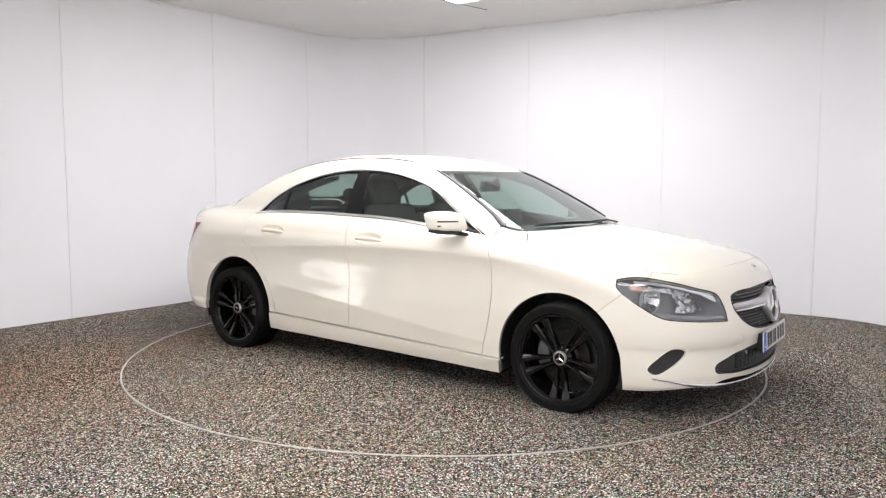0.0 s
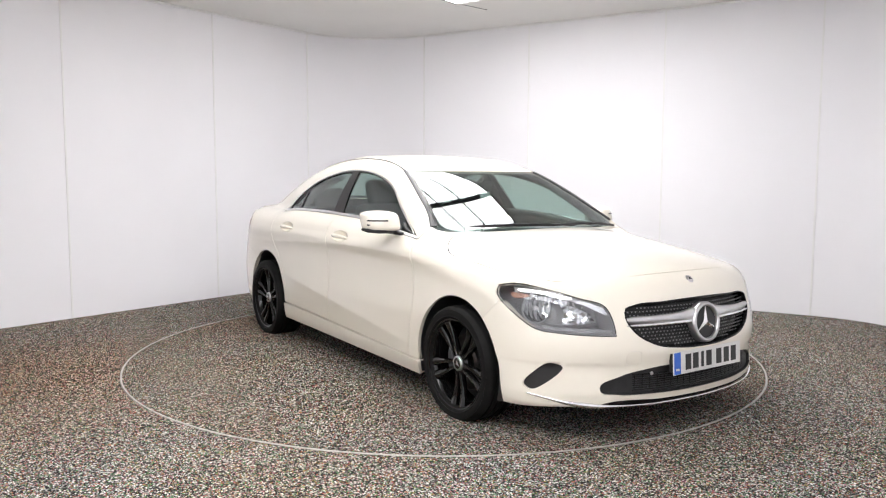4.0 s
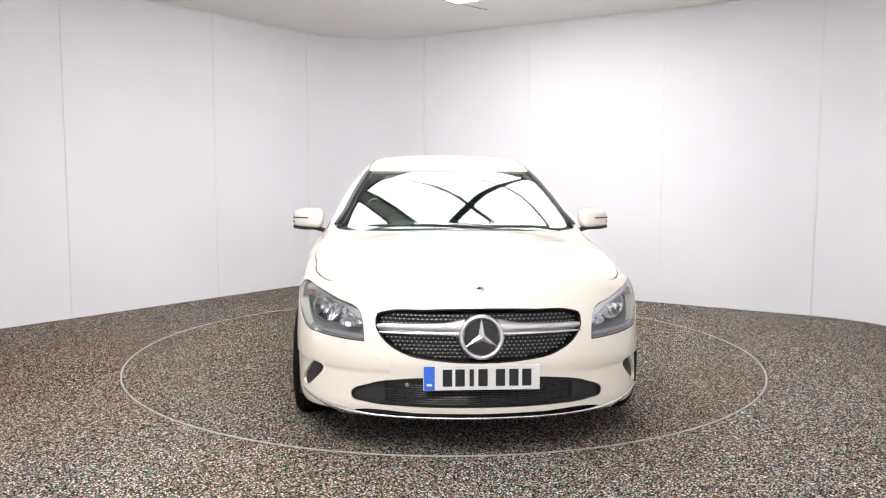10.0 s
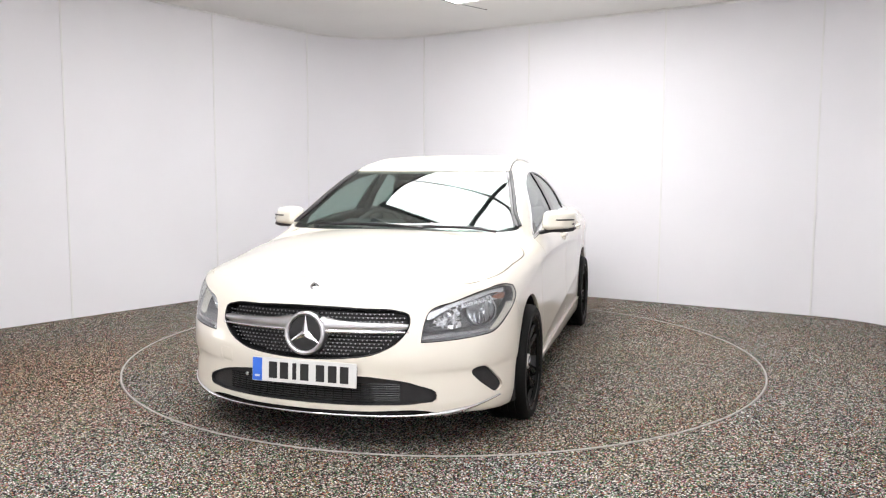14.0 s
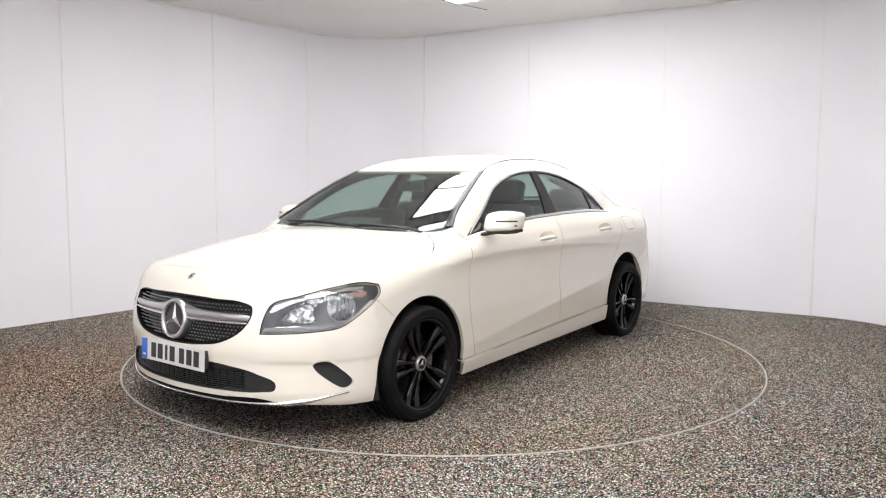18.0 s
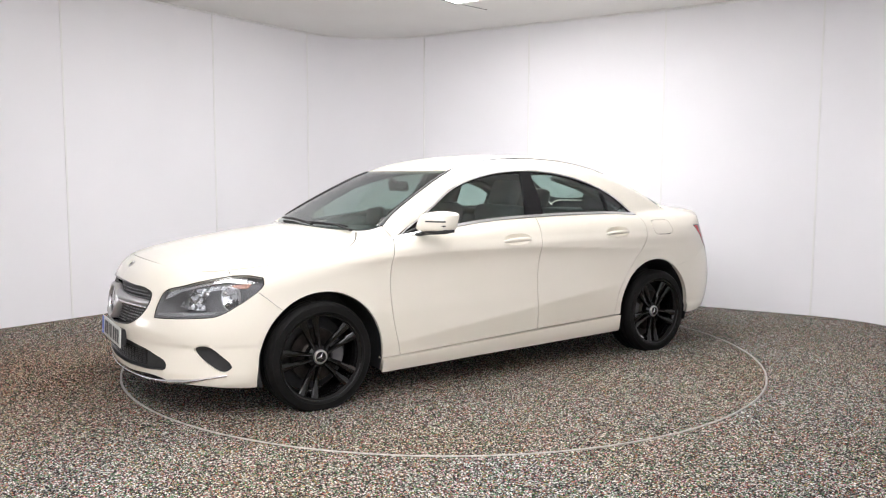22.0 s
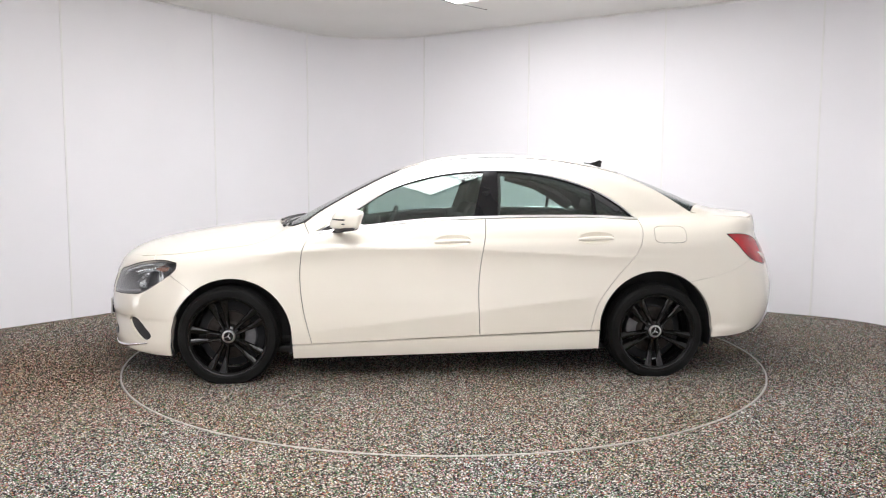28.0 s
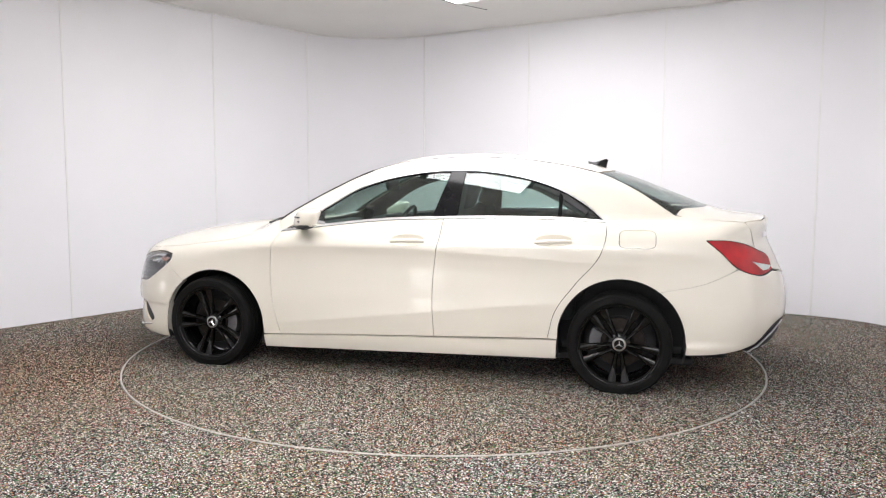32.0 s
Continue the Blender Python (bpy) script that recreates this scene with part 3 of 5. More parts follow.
# wing, quarter, sill
ax, az, ar = FRONT_ARCH
bonnet_half = [(1.115, 0.0), (1.08, 0.35)] + [corner(HOOD[0])] + HOOD[1:] + [(2.083, 0.0)]
def mirror_loop(half):
    return half + [(p[0], -p[1], *p[2:]) for p in half[::-1] if abs(p[1]) > 1e-6]
hood_side = [q for q in spline(mirror_loop(bonnet_half)) if q[1] > 0.6 and 1.004 < q[0] < 1.795 and (q[1] > 0.66 or q[0] < 1.1)]
hood_side = on_side(hood_side)
HOOD_MEET = (1.80, 0.735)
FRONT_SEAM = [(1.69 + (ax + ar * math.cos(radians(51)) - 1.69) * k / 5, 0.675 + (az + ar * math.sin(radians(51)) - 0.675) * k / 5) for k in range(1, 5)]
wing_line = ([corner(BELT[0])] + [corner(on_side([(0.8865, 0.7395)])[0])] + on_side([(0.96, 0.70)]) + [corner(on_side([HOOD[0]])[0])] + hood_side
             + [corner(on_side([(1.8045, 0.734)])[0]), (1.8045, 0.759, 1), (1.72, 0.760), (1.655, 0.746, 1), (1.657, 0.71), (1.692, 0.676, 1)] + [(x + 0.0018, z - 0.0005) for x, z in FRONT_SEAM]
             + [corner(circle_arc(ax, az, ar, 50.6, 50.6)[0])] + circle_arc(ax, az, ar, 60, 180, 12) + [(0.958, 0.231, 1), (0.836, 0.236, 1)] + DOOR_FRONT[::-1])
sheet("front_wing", "side", spline(wing_line), PAINT, car, "cream-white front wing", gap=0.002, step=0.02, mirror=True)
bx, bz, br = REAR_ARCH
REAR_SEAM = [tuple(map(float, q)) for q in spline([circle_arc(bx, bz, br, 126, 126)[0], (-1.84, 0.668), (-2.02, 0.75)], 0.06, False)]
lid_end = cast("top", np.array([[-2.06, 0.64]]))[0]
e0, e1 = np.array(arc(*lid_end, "tail")), np.array(arc(-2.137, 0.65, 0.861, "tail"))
LID_SEAM = cast("tail", np.array([e0 + (e1 - e0) * k / 6 for k in range(7)]))
quarter_line = ([corner(BELT[0])] + DLO + [corner(BELT[-1])] + DOOR_REAR + [(-0.936, 0.303, 1), (-0.998, 0.303, 1)]
                + circle_arc(bx, bz, br, 0, 120, 12)[1:] + [corner((REAR_SEAM[0][0], REAR_SEAM[0][1] - 0.0018))] + [(x, z - 0.0018) for x, z in REAR_SEAM[1:-1]] + [corner(REAR_SEAM[-1])]
                + [(-1.915, 0.851), (-1.838, 0.915, 1), (-1.963, 0.912), (-2.085, 0.883)] + [(float(q[0]), float(q[2]), 1) for q in LID_SEAM[::-1]]
                 + on_side([(-1.95, 0.655)]) + [corner(on_side([(-1.675, 0.64)])[0])]
                + on_side([RW_EDGE[1], RW_EDGE[0]]) + on_side(ROOF_EDGE[::-1]) + on_side(WS_EDGE[::-1])[:-1] + [corner(on_side([WS_EDGE[0]])[0])])
sheet("rear_quarter_panel", "side", spline(quarter_line), PAINT, car, "cream-white roof rail and rear quarter", holes=[FLAP], step=0.03)
sheet("rear_quarter_panel", "side", spline(quarter_line), PAINT, car, "cream-white roof rail and rear quarter", step=0.03, mirror="only")
sheet("fuel_flap", "side", FLAP, PAINT, car, "cream-white fuel filler flap", gap=0.002, step=0.02, depth=0.012)
sheet("sill", "side", spline([(0.955, 0.2275, 1), (-0.992, 0.2990, 1), (-0.990, 0.185, 1), (0.0, 0.164), (0.952, 0.146, 1)]), PAINT, car, "cream-white sill", step=0.02, mirror=True, depth=0.06, sink=-0.013)

# top
sheet("bonnet", "top", spline(mirror_loop(bonnet_half)), PAINT, car, "cream-white bonnet", gap=0.0016, step=0.035)
sheet("roof", "top", spline(mirror_loop([(0.338, 0.0), (0.328, 0.3), (0.291, 0.549, 1)] + ROOF_EDGE + [(-1.20, 0.468, 1), (-1.275, 0.25), (-1.30, 0.0)])), PAINT, car, "cream-white roof", step=0.04)
BOOT_LINE = [(-1.905, 0.0), (-1.87, 0.268), (-1.675, 0.634, 1), (-1.95, 0.652), (-2.06, 0.64, 1), (-2.165, 0.50), (-2.225, 0.25), (-2.241, 0.0)]
sheet("boot_lid", "top", spline(mirror_loop(BOOT_LINE)), PAINT, car, "cream-white boot lid", step=0.025)
screen_line = spline(mirror_loop([(1.095, 0.0), (1.065, 0.35), (0.985, 0.62), (0.888, 0.732, 1)] + WS_EDGE[1:4] + [(0.287, 0.551, 1), (0.322, 0.3), (0.332, 0.0)]))
screen = sheet("windscreen", "top", screen_line, SCREEN, car, "green-tinted windscreen reflecting the ceiling panels", step=0.03, depth=0.005, sink=0.004, inner=SCREEN)[0]
rear_screen = sheet("rear_window", "top", spline(mirror_loop([(-1.308, 0.0), (-1.283, 0.25), (-1.213, 0.465, 1)] + [RW_EDGE[1]] + [(-1.668, 0.633, 1), (-1.865, 0.268), (-1.90, 0.0)])), GLASS, car, "dark-tinted rear window", step=0.035, depth=0.005, sink=0.004, inner=GLASS)[0]

# noses
LAMP = arcs([(1.655, 0.746, 1), (1.72, 0.760), (1.80, 0.759)]) + N([(1.918, 0.721, 0.736), (2.0, 0.64, 0.706), (2.087, 0.546, 0.664), (2.118, 0.528, 0.60), (2.134, 0.522, 0.532, 1),
          (2.105, 0.578, 0.533), (1.964, 0.749, 0.545), (1.895, 0.796, 0.553), (1.771, 0.84, 0.617)]) + arcs([(1.69, 0.675), (1.657, 0.71)])
bumper_half = ([(0.0, 0.803)] + N([(2.055, 0.36, 0.797), (2.01, 0.53, 0.787), (1.96, 0.62, 0.781), (1.868, 0.705, 0.778)]) + arcs([corner(on_side([HOOD_MEET])[0]), (1.80, 0.759, 1)]) + LAMP[3:7] + [LAMP[7]] + LAMP[8:12]
               + arcs([(1.69, 0.675, 1)] + FRONT_SEAM + [corner(circle_arc(ax, az, ar, 51, 51)[0])] + circle_arc(ax, az, ar, 40, 0, 4) + [(1.696, 0.165, 1)]) + N([(1.8, 0.83, 0.168), (1.98, 0.71, 0.188), (2.06, 0.60, 0.194, 1), (2.10, 0.54, 0.212), (2.18, 0.27, 0.214)]) + [(0.0, 0.212)])
GRILLE = both([(0.0, 0.683)] + N([(2.17, 0.25, 0.678), (2.135, 0.42, 0.668), (2.132, 0.462, 0.655), (2.139, 0.469, 0.616), (2.171, 0.431, 0.545), (2.208, 0.338, 0.488), (2.235, 0.18, 0.46)]) + [(0.0, 0.452)])
INTAKE = both([(0.0, 0.372)] + N([(2.201, 0.34, 0.371), (2.143, 0.504, 0.336), (2.10, 0.587, 0.285), (2.10, 0.583, 0.268), (2.135, 0.52, 0.253), (2.198, 0.342, 0.246)]) + [(0.0, 0.243)])
FOG = N([(1.99, 0.73, 0.385), (1.95, 0.765, 0.398), (1.88, 0.808, 0.35), (1.828, 0.828, 0.28), (1.85, 0.82, 0.266), (1.93, 0.777, 0.303)])
flip = lambda q: [(-p[0], *p[1:]) for p in q]
grille_line, intake_line, fog_line, lamp_line = spline(GRILLE), spline(INTAKE), spline(FOG, 0.012), spline(LAMP, 0.015)
TOW = oval(-0.415, 0.425, 0.034, 0.034, 24, power=4.0)
bumper = sheet("front_bumper", "nose", spline(both(bumper_half)), PAINT, car, "cream-white front bumper", holes=[grille_line, intake_line, fog_line, spline(flip(FOG), 0.012), TOW], step=0.02, depth=0.05)[0]

TAIL_LAMP = arcs([(-1.838, 0.915, 1), (-1.963, 0.912), (-2.08, 0.882)], "tail") + R([(-2.137, 0.65, 0.857), (-2.217, 0.551, 0.80), (-2.226, 0.568, 0.736, 1), (-2.152, 0.692, 0.711)]) + arcs([(-2.02, 0.755), (-1.915, 0.851)], "tail")
rear_half = ([(0.0, 0.70)] + R([(-2.32, 0.35, 0.70), (-2.226, 0.568, 0.728, 1), (-2.152, 0.692, 0.706)]) + arcs([corner(REAR_SEAM[-1])] + REAR_SEAM[1:-1][::-1] + [corner(REAR_SEAM[0])] + circle_arc(bx, bz, br, 135, 178, 4) + [(-1.735, 0.245, 1)], "tail") + R([(-1.9, 0.835, 0.252), (-2.03, 0.752, 0.277), (-2.10, 0.69, 0.305, 1), (-2.19, 0.585, 0.41), (-2.27, 0.40, 0.44)]) + [(0.0, 0.435)])
rear_bumper = sheet("rear_bumper", "tail", spline(both(rear_half)), PAINT, car, "cream-white rear bumper", step=0.035, depth=0.03)[0]
sheet("diffuser", "tail", spline(both([(0.0, 0.442)] + R([(-2.27, 0.40, 0.447), (-2.185, 0.59, 0.415), (-2.092, 0.695, 0.31, 1), (-2.01, 0.765, 0.272, 1), (-2.08, 0.70, 0.250, 1), (-2.2, 0.4, 0.22)]) + [(0.0, 0.19)])), PLASTIC, car, "black plastic rear diffuser", step=0.04, sink=0.012)
BOOT_RIM = [q for q in spline(mirror_loop(BOOT_LINE), 0.03) if q[0] < -2.055 and q[1] >= 0.0]
BOOT_RIM = [(float(q[0]) + 0.002, float(q[1]), float(q[2]) - 0.002) for q in cast("top", np.array(BOOT_RIM[::-1]))]
sheet("tailgate_face", "tail", spline(both([(0.0, BOOT_RIM[0][2])] + R([q for q in BOOT_RIM[1:-1]] + [(*BOOT_RIM[-1], 1), (-2.137, 0.65, 0.862, 1), (-2.217, 0.551, 0.806), (-2.226, 0.562, 0.738, 1), (-2.32, 0.3, 0.706)]) + [(0.0, 0.706)])), PAINT, car, "cream-white boot rear face", step=0.04)


sheet("tow_cover", "nose", shrink(TOW, -0.0028), PAINT, bumper, "cream-white tow-eye cover", gap=0.002, step=0.015, depth=0.01, sink=0.0003)
def skin_point(proj, a, b, lift=0.0):
    p = cast(proj, np.array([[a, b]], float))
    return Vector((p + skin_normal(p) * lift)[0])


def skin_points(proj, pts, lift=0.0, side=1):
    p = cast(proj, np.array(pts, float))
    p = p + skin_normal(p) * np.broadcast_to(np.asarray(lift, float), (len(p),))[:, None]
    return [Vector((q[0], q[1] * side, q[2])) for q in p]


def inside_line(s, z, line):
    return within(np.array([[s, z]]), line)[0]


def dish(name, proj, outline, deep, mat, parent, side=1):
    """A shallow bowl let into the skin."""
    o = shrink(np.asarray(outline), -0.005)
    v, f = fill(o, [], 0.012)
    c = o.mean(0)
    span = (o.max(0) - o.min(0)) / 2
    r = np.clip(np.linalg.norm((v - c) / span, axis=1), 0, 1)
    p = cast(proj, v)
    n = skin_normal(p)
    p = p - n * (0.0012 + deep * (1 - r ** 2.2))[:, None]
    if side < 0:
        p = p * np.array([1, -1, 1])
    fn = np.cross(p[f[:, 1]] - p[f[:, 0]], p[f[:, 2]] - p[f[:, 0]])
    if np.sum(fn[:, 1]) * side < 0:
        f = f[:, ::-1]
    return link(name, p, f, mat, parent)


def mirrored(p, side):
    return Vector((p[0], p[1] * side, p[2]))


# glazing, seals, bright strips, handles
dlo_line = spline([corner(BELT[0])] + DLO + [corner(BELT[-1])] + BELT[1:-1][::-1])
GLASS_F = spline([(0.645, 0.962, 1), (0.53, 0.974), (0.13, 1.017), (-0.185, 1.031, 1), (-0.268, 1.313, 1), (-0.087, 1.301), (0.119, 1.265), (0.343, 1.192), (0.539, 1.075), (0.645, 1.010, 1)])
GLASS_R = spline([(-0.345, 1.036, 1), (-0.70, 1.040), (-0.975, 1.037, 1), (-0.975, 1.193, 1), (-0.827, 1.246), (-0.637, 1.289), (-0.463, 1.310), (-0.365, 1.313, 1)])
GLASS_Q = spline([(-1.0, 1.036, 1), (-1.225, 1.028, 1), (-1.13, 1.106), (-1.0, 1.180, 1)])
belt_strip = spline([corner(BELT[0])] + BELT[1:-1] + [corner(BELT[-1])] + [(-1.262, 1.017, 1)] + [(x, z + 0.014) for x, z in BELT[1:-1]][::-1] + [(0.84, 0.928, 1)], 0.03)
arch_strip = spline([(-1.25, 1.018, 1)] + [(x * 0.995, z - 0.008) for x, z in DLO[::-1]] + [(0.80, 0.932, 1)] + [corner(DLO[0])] + DLO[1:] + [(-1.263, 1.008, 1)], 0.03)
SATIN = material("satin_aluminium_trim", (0.88, 0.88, 0.89), 0.3, 1.0, 0, 12, 0.05)
for side in (1, -1):
    fd, rd = (front_doors[0], rear_doors[0]) if side > 0 else (front_doors[1], rear_doors[1])
    mr = False if side > 0 else "only"
    sheet("window_surround", "side", dlo_line, BLACK, car, "gloss black window surround and pillar", holes=[GLASS_F, GLASS_R, GLASS_Q], gap=0.001, step=0.035, depth=0.012, sink=0.003, mirror=mr)
    sheet("window", "side", GLASS_F, GLASS, fd, "green-tinted front door glass", gap=-0.006, step=0.04, depth=0.004, sink=0.009, inner=GLASS, mirror=mr)
    sheet("window", "side", GLASS_R, GLASS, rd, "green-tinted rear door glass", gap=-0.006, step=0.04, depth=0.004, sink=0.009, inner=GLASS, mirror=mr)
    sheet("quarter_window", "side", GLASS_Q, GLASS, rd, "green-tinted quarter glass", gap=-0.006, step=0.04, depth=0.004, sink=0.009, inner=GLASS, mirror=mr)
    sheet("waist_strip", "side", belt_strip, SATIN, car, "bright aluminium waist strip", gap=0, step=0.03, depth=0.008, sink=-0.004, mirror=mr, inner=SATIN)
    sheet("arch_strip", "side", arch_strip, SATIN, car, "thin bright window strip", gap=0, step=0.03, depth=0.006, sink=-0.002, mirror=mr, inner=SATIN)
    for door, line, cx, cz in ((fd, DISH_FRONT, -0.045, 0.876), (rd, DISH_REAR, -0.962, 0.892)):
        dish("handle_recess", "side", line, 0.028, PAINT, door, side)
        us = np.linspace(-1, 1, 13)
        pts = skin_points("side", [(cx + u * 0.113, cz - 0.003 * u - 0.004) for u in us], 0.020 * (1 - us ** 4) - 0.004, side)
        part("handle", tube(pts, [0.006 + 0.006 * (1 - abs(-1 + k / 6) ** 3) for k in range(13)], 12, flat=1.15), PAINT, door, "cream-white door handle", smooth=True, sharp=60)
    # door mirror
    bm = bmesh.new()
    bmesh.ops.create_cube(bm, size=2)
    bmesh.ops.subdivide_edges(bm, edges=bm.edges[:], cuts=7, use_grid_fill=True)
    for v in bm.verts:
        c = v.co
        r = max(abs(c.x), abs(c.y), abs(c.z))
        q = 4.8
        s = (abs(c.x) ** q + abs(c.y) ** q + abs(c.z) ** q) ** (1 / q)
        d = c / s * r
        front = max(0, d.x)
        x = 0.084 * d.x * (1 - 0.30 * max(0, d.y) ** 2) - 0.03 * d.y - 0.020 * d.z
        y = 0.098 * d.y * (1 - 0.10 * front)
        z = 0.062 * d.z * (1 - 0.16 * front) * (1 - 0.20 * max(0, d.y) * (d.z > 0)) + 0.004 * d.y
        v.co = Vector((0.608 + x, side * (0.930 + y), 1.014 + z))
    mirror_shell = part("mirror", bm, PAINT, fd, "cream-white door mirror", smooth=True, sharp=70)
    mirror_shell.name = "door_mirror"
    mirror_shell.parent = car
    base = [Vector((0.70, side * 0.79, 0.93)), Vector((0.66, side * 0.84, 0.942)), Vector((0.60, side * 0.92, 0.958)), Vector((0.565, side * 0.99, 0.965))]
    part("mirror_foot", tube(base, [0.024, 0.026, 0.030, 0.026], 12, flat=0.5), PLASTIC, mirror_shell, "black plastic mirror foot", smooth=True, sharp=60)
    part("mirror_glass", box(0.004, 0.155, 0.088, Matrix.Translation((0.528, side * 0.935, 1.012)) @ Matrix.Rotation(radians(side * -10), 4, "Z"), 0.0015), CHROME, mirror_shell, "silvered mirror glass")
    for dz, w in ((0.012, 0.055), (-0.014, 0.062)):
        pts = [Vector((0.6905 - 0.030 * t - 0.040 * t * t, side * (0.935 + 0.088 * t), 1.006 + dz)) for t in (-0.15, 0.1, 0.35, 0.6, 0.85, 1.0)]
        part("indicator_strip", tube(pts, 0.0048, 6), PLASTIC, mirror_shell, "dark indicator slot", smooth=True)
    tray = [Vector((0.655, side * 0.855, 0.957)), Vector((0.670, side * 0.905, 0.957)), Vector((0.658, side * 0.96, 0.957)), Vector((0.615, side * 1.010, 0.959)), Vector((0.56, side * 1.020, 0.963))]
    part("mirror_tray", tube(tray, [0.015, 0.020, 0.020, 0.017, 0.011], 12, flat=0.8), PLASTIC, mirror_shell, "black plastic mirror underside", smooth=True, sharp=60)
    part("mirror_triangle", tube([Vector((0.83, side * 0.797, 0.925)), Vector((0.68, side * 0.788, 0.965)), Vector((0.64, side * 0.772, 0.995))], [0.004, 0.014, 0.012], 8, flat=0.7), PLASTIC, mirror_shell, "black mirror triangle", smooth=True)

# screen borders, cowl, roof strips, wipers
sheet("cowl", "top", spline(mirror_loop([(1.14, 0.0), (1.105, 0.35), (1.03, 0.63), (0.95, 0.735), (0.87, 0.745, 1), (0.97, 0.60), (1.05, 0.34), (1.075, 0.0)])), PLASTIC, car, "black plastic scuttle panel", gap=0, step=0.04, sink=0.022, depth=0.01)
for side in (1, -1):
    pts = skin_points("top", spline(WS_EDGE, 0.05, False), -0.001, side)
    sheet("screen_border", "top", spline([corner(WS_EDGE[0])] + WS_EDGE[1:-1] + [corner(WS_EDGE[-1])] + [(0.283, 0.524, 1)] + [(x + 0.004, y - 0.030) for x, y in WS_EDGE[1:-1]][::-1] + [(0.90, 0.702, 1)], 0.03), BLACK, car, "black windscreen border", gap=0, step=0.03, depth=0.003, sink=0.0025, mirror=(False if side > 0 else "only"))
    part("screen_seal", tube(pts, 0.012, 8, flat=0.6), PLASTIC, car, "black windscreen seal", smooth=True)
    pts = skin_points("top", spline([(0.29, 0.553)] + ROOF_EDGE + [(-1.2, 0.474)], 0.06, False), -0.004, side)
    part("roof_strip", tube(pts, 0.0080, 8, flat=0.8), PLASTIC, car, "black roof joint strip", smooth=True)


def wiper(base_xy, tip_xy, heel_xy):
    blade = skin_points("top", [(base_xy[0] + (tip_xy[0] - base_xy[0]) * k / 8, base_xy[1] + (tip_xy[1] - base_xy[1]) * k / 8) for k in range(9)], 0.009)
    w = part("wiper", tube(blade, [0.003] + [0.006] * 7 + [0.003], 8, flat=1.3), PLASTIC, car, "black wiper blade", smooth=True)
    mid = blade[5]
    arm = [skin_point("top", *heel_xy, 0.012), skin_point("top", heel_xy[0] * 0.6 + mid.x * 0.4, heel_xy[1] * 0.6 + mid.y * 0.4, 0.018), mid + Vector((0, 0, 0.007))]
    part("wiper_arm", tube(arm, [0.011, 0.008, 0.005], 8, flat=0.7), PLASTIC, w, "black wiper arm", smooth=True)


RW_BAND = [corner(RW_EDGE[0]), RW_EDGE[1], (-1.668, 0.633, 1), (-1.865, 0.268), (-1.90, 0.0), (-1.85, 0.0, 1), (-1.815, 0.25), (-1.62, 0.575), (-1.41, 0.515), (-1.235, 0.435, 1)]
for side in (1, -1):
    sheet("rear_screen_border", "top", spline(RW_BAND, 0.03), BLACK, car, "black rear window border", gap=0.001, step=0.03, depth=0.003, sink=0.0105, mirror=(False if side > 0 else "only"))
wiper((1.060, 0.12), (0.985, -0.54), (1.09, 0.20))
wiper((1.00, 0.54), (1.065, -0.02), (1.02, 0.62))

def throat(outline, start, end, inset):
    """The walls of an opening in the nose, from just under the skin to its back."""
    o = shrink(np.asarray(outline), inset)
    a, b = skin_points("nose", o, -start), skin_points("nose", o, -end)
    bm = bmesh.new()
    va, vb = [bm.verts.new(p) for p in a], [bm.verts.new(p) for p in b]
    vc = [bm.verts.new(p) for p in skin_points("nose", shrink(o, -0.004), -end)]
    vd = [bm.verts.new(p) for p in skin_points("nose", shrink(o, -0.0025), -start)]
    n = len(o)
    for ring_a, ring_b in ((va, vb), (vb, vc), (vc, vd), (vd, va)):
        for k in range(n):
            bm.faces.new((ring_a[k], ring_a[(k + 1) % n], ring_b[(k + 1) % n], ring_b[k]))
    return bm


# grille
grille_back = sheet("grille", "nose", grille_line, PLASTIC, car, "black grille with silver pins and twin silver bars", gap=-0.004, step=0.04, depth=0.006, sink=0.055)[0]
PIN = material("bright_pin", (0.36, 0.36, 0.37), 0.28, 1.0, 0, 30, 0.1)
bm = bmesh.new()
inner_line = shrink(grille_line, 0.012)
spots = [((col + 0.5 * (row % 2)) * 0.0200, 0.460 + row * 0.0165) for row in range(14) for col in range(-25, 26)]
spots = [q for q in spots if inside_line(*q, inner_line) and math.hypot(q[0], q[1] - 0.565) > 0.10 and abs(q[1] - 0.594) > 0.026]
for p, q in zip(skin_points("nose", spots, -0.014), skin_points("nose", spots, -0.050)):
    d = (p - q).normalized()
    e = d.orthogonal().normalized()
    g = d.cross(e)
    turns = [k * math.pi / 3 for k in range(6)]
    a = [bm.verts.new(p - d * 0.0012 + 0.0040 * (math.cos(t) * e + math.sin(t) * g)) for t in turns]
    b = [bm.verts.new(p - d * 0.0030 + 0.0036 * (math.cos(t) * e + math.sin(t) * g)) for t in turns]
    c = [bm.verts.new(p + 0.0031 * (math.cos(t) * e + math.sin(t) * g)) for t in turns]
    bm.faces.new(c)
    for k in range(6):
        bm.faces.new((a[k], a[(k + 1) % 6], c[(k + 1) % 6], c[k]))
        bm.faces.new((b[k], b[(k + 1) % 6], a[(k + 1) % 6], a[k]))
pins = part("pin_field", bm, PIN, grille_back, "rows of small bright pins")
pins["kind"] = "stuff"
for z in [0.460 + 0.0165 * row for row in range(14) if abs(0.460 + 0.0165 * row - 0.594) > 0.026]:
    for side in (1, -1):
        q = [(side * s, z) for s in np.linspace(0.085, 0.47, 12) if inside_line(s, z, inner_line)]
        if len(q) > 2:
            part("slat", tube(skin_points("nose", q, -0.020), 0.0034, 6), INK, grille_back, smooth=True)
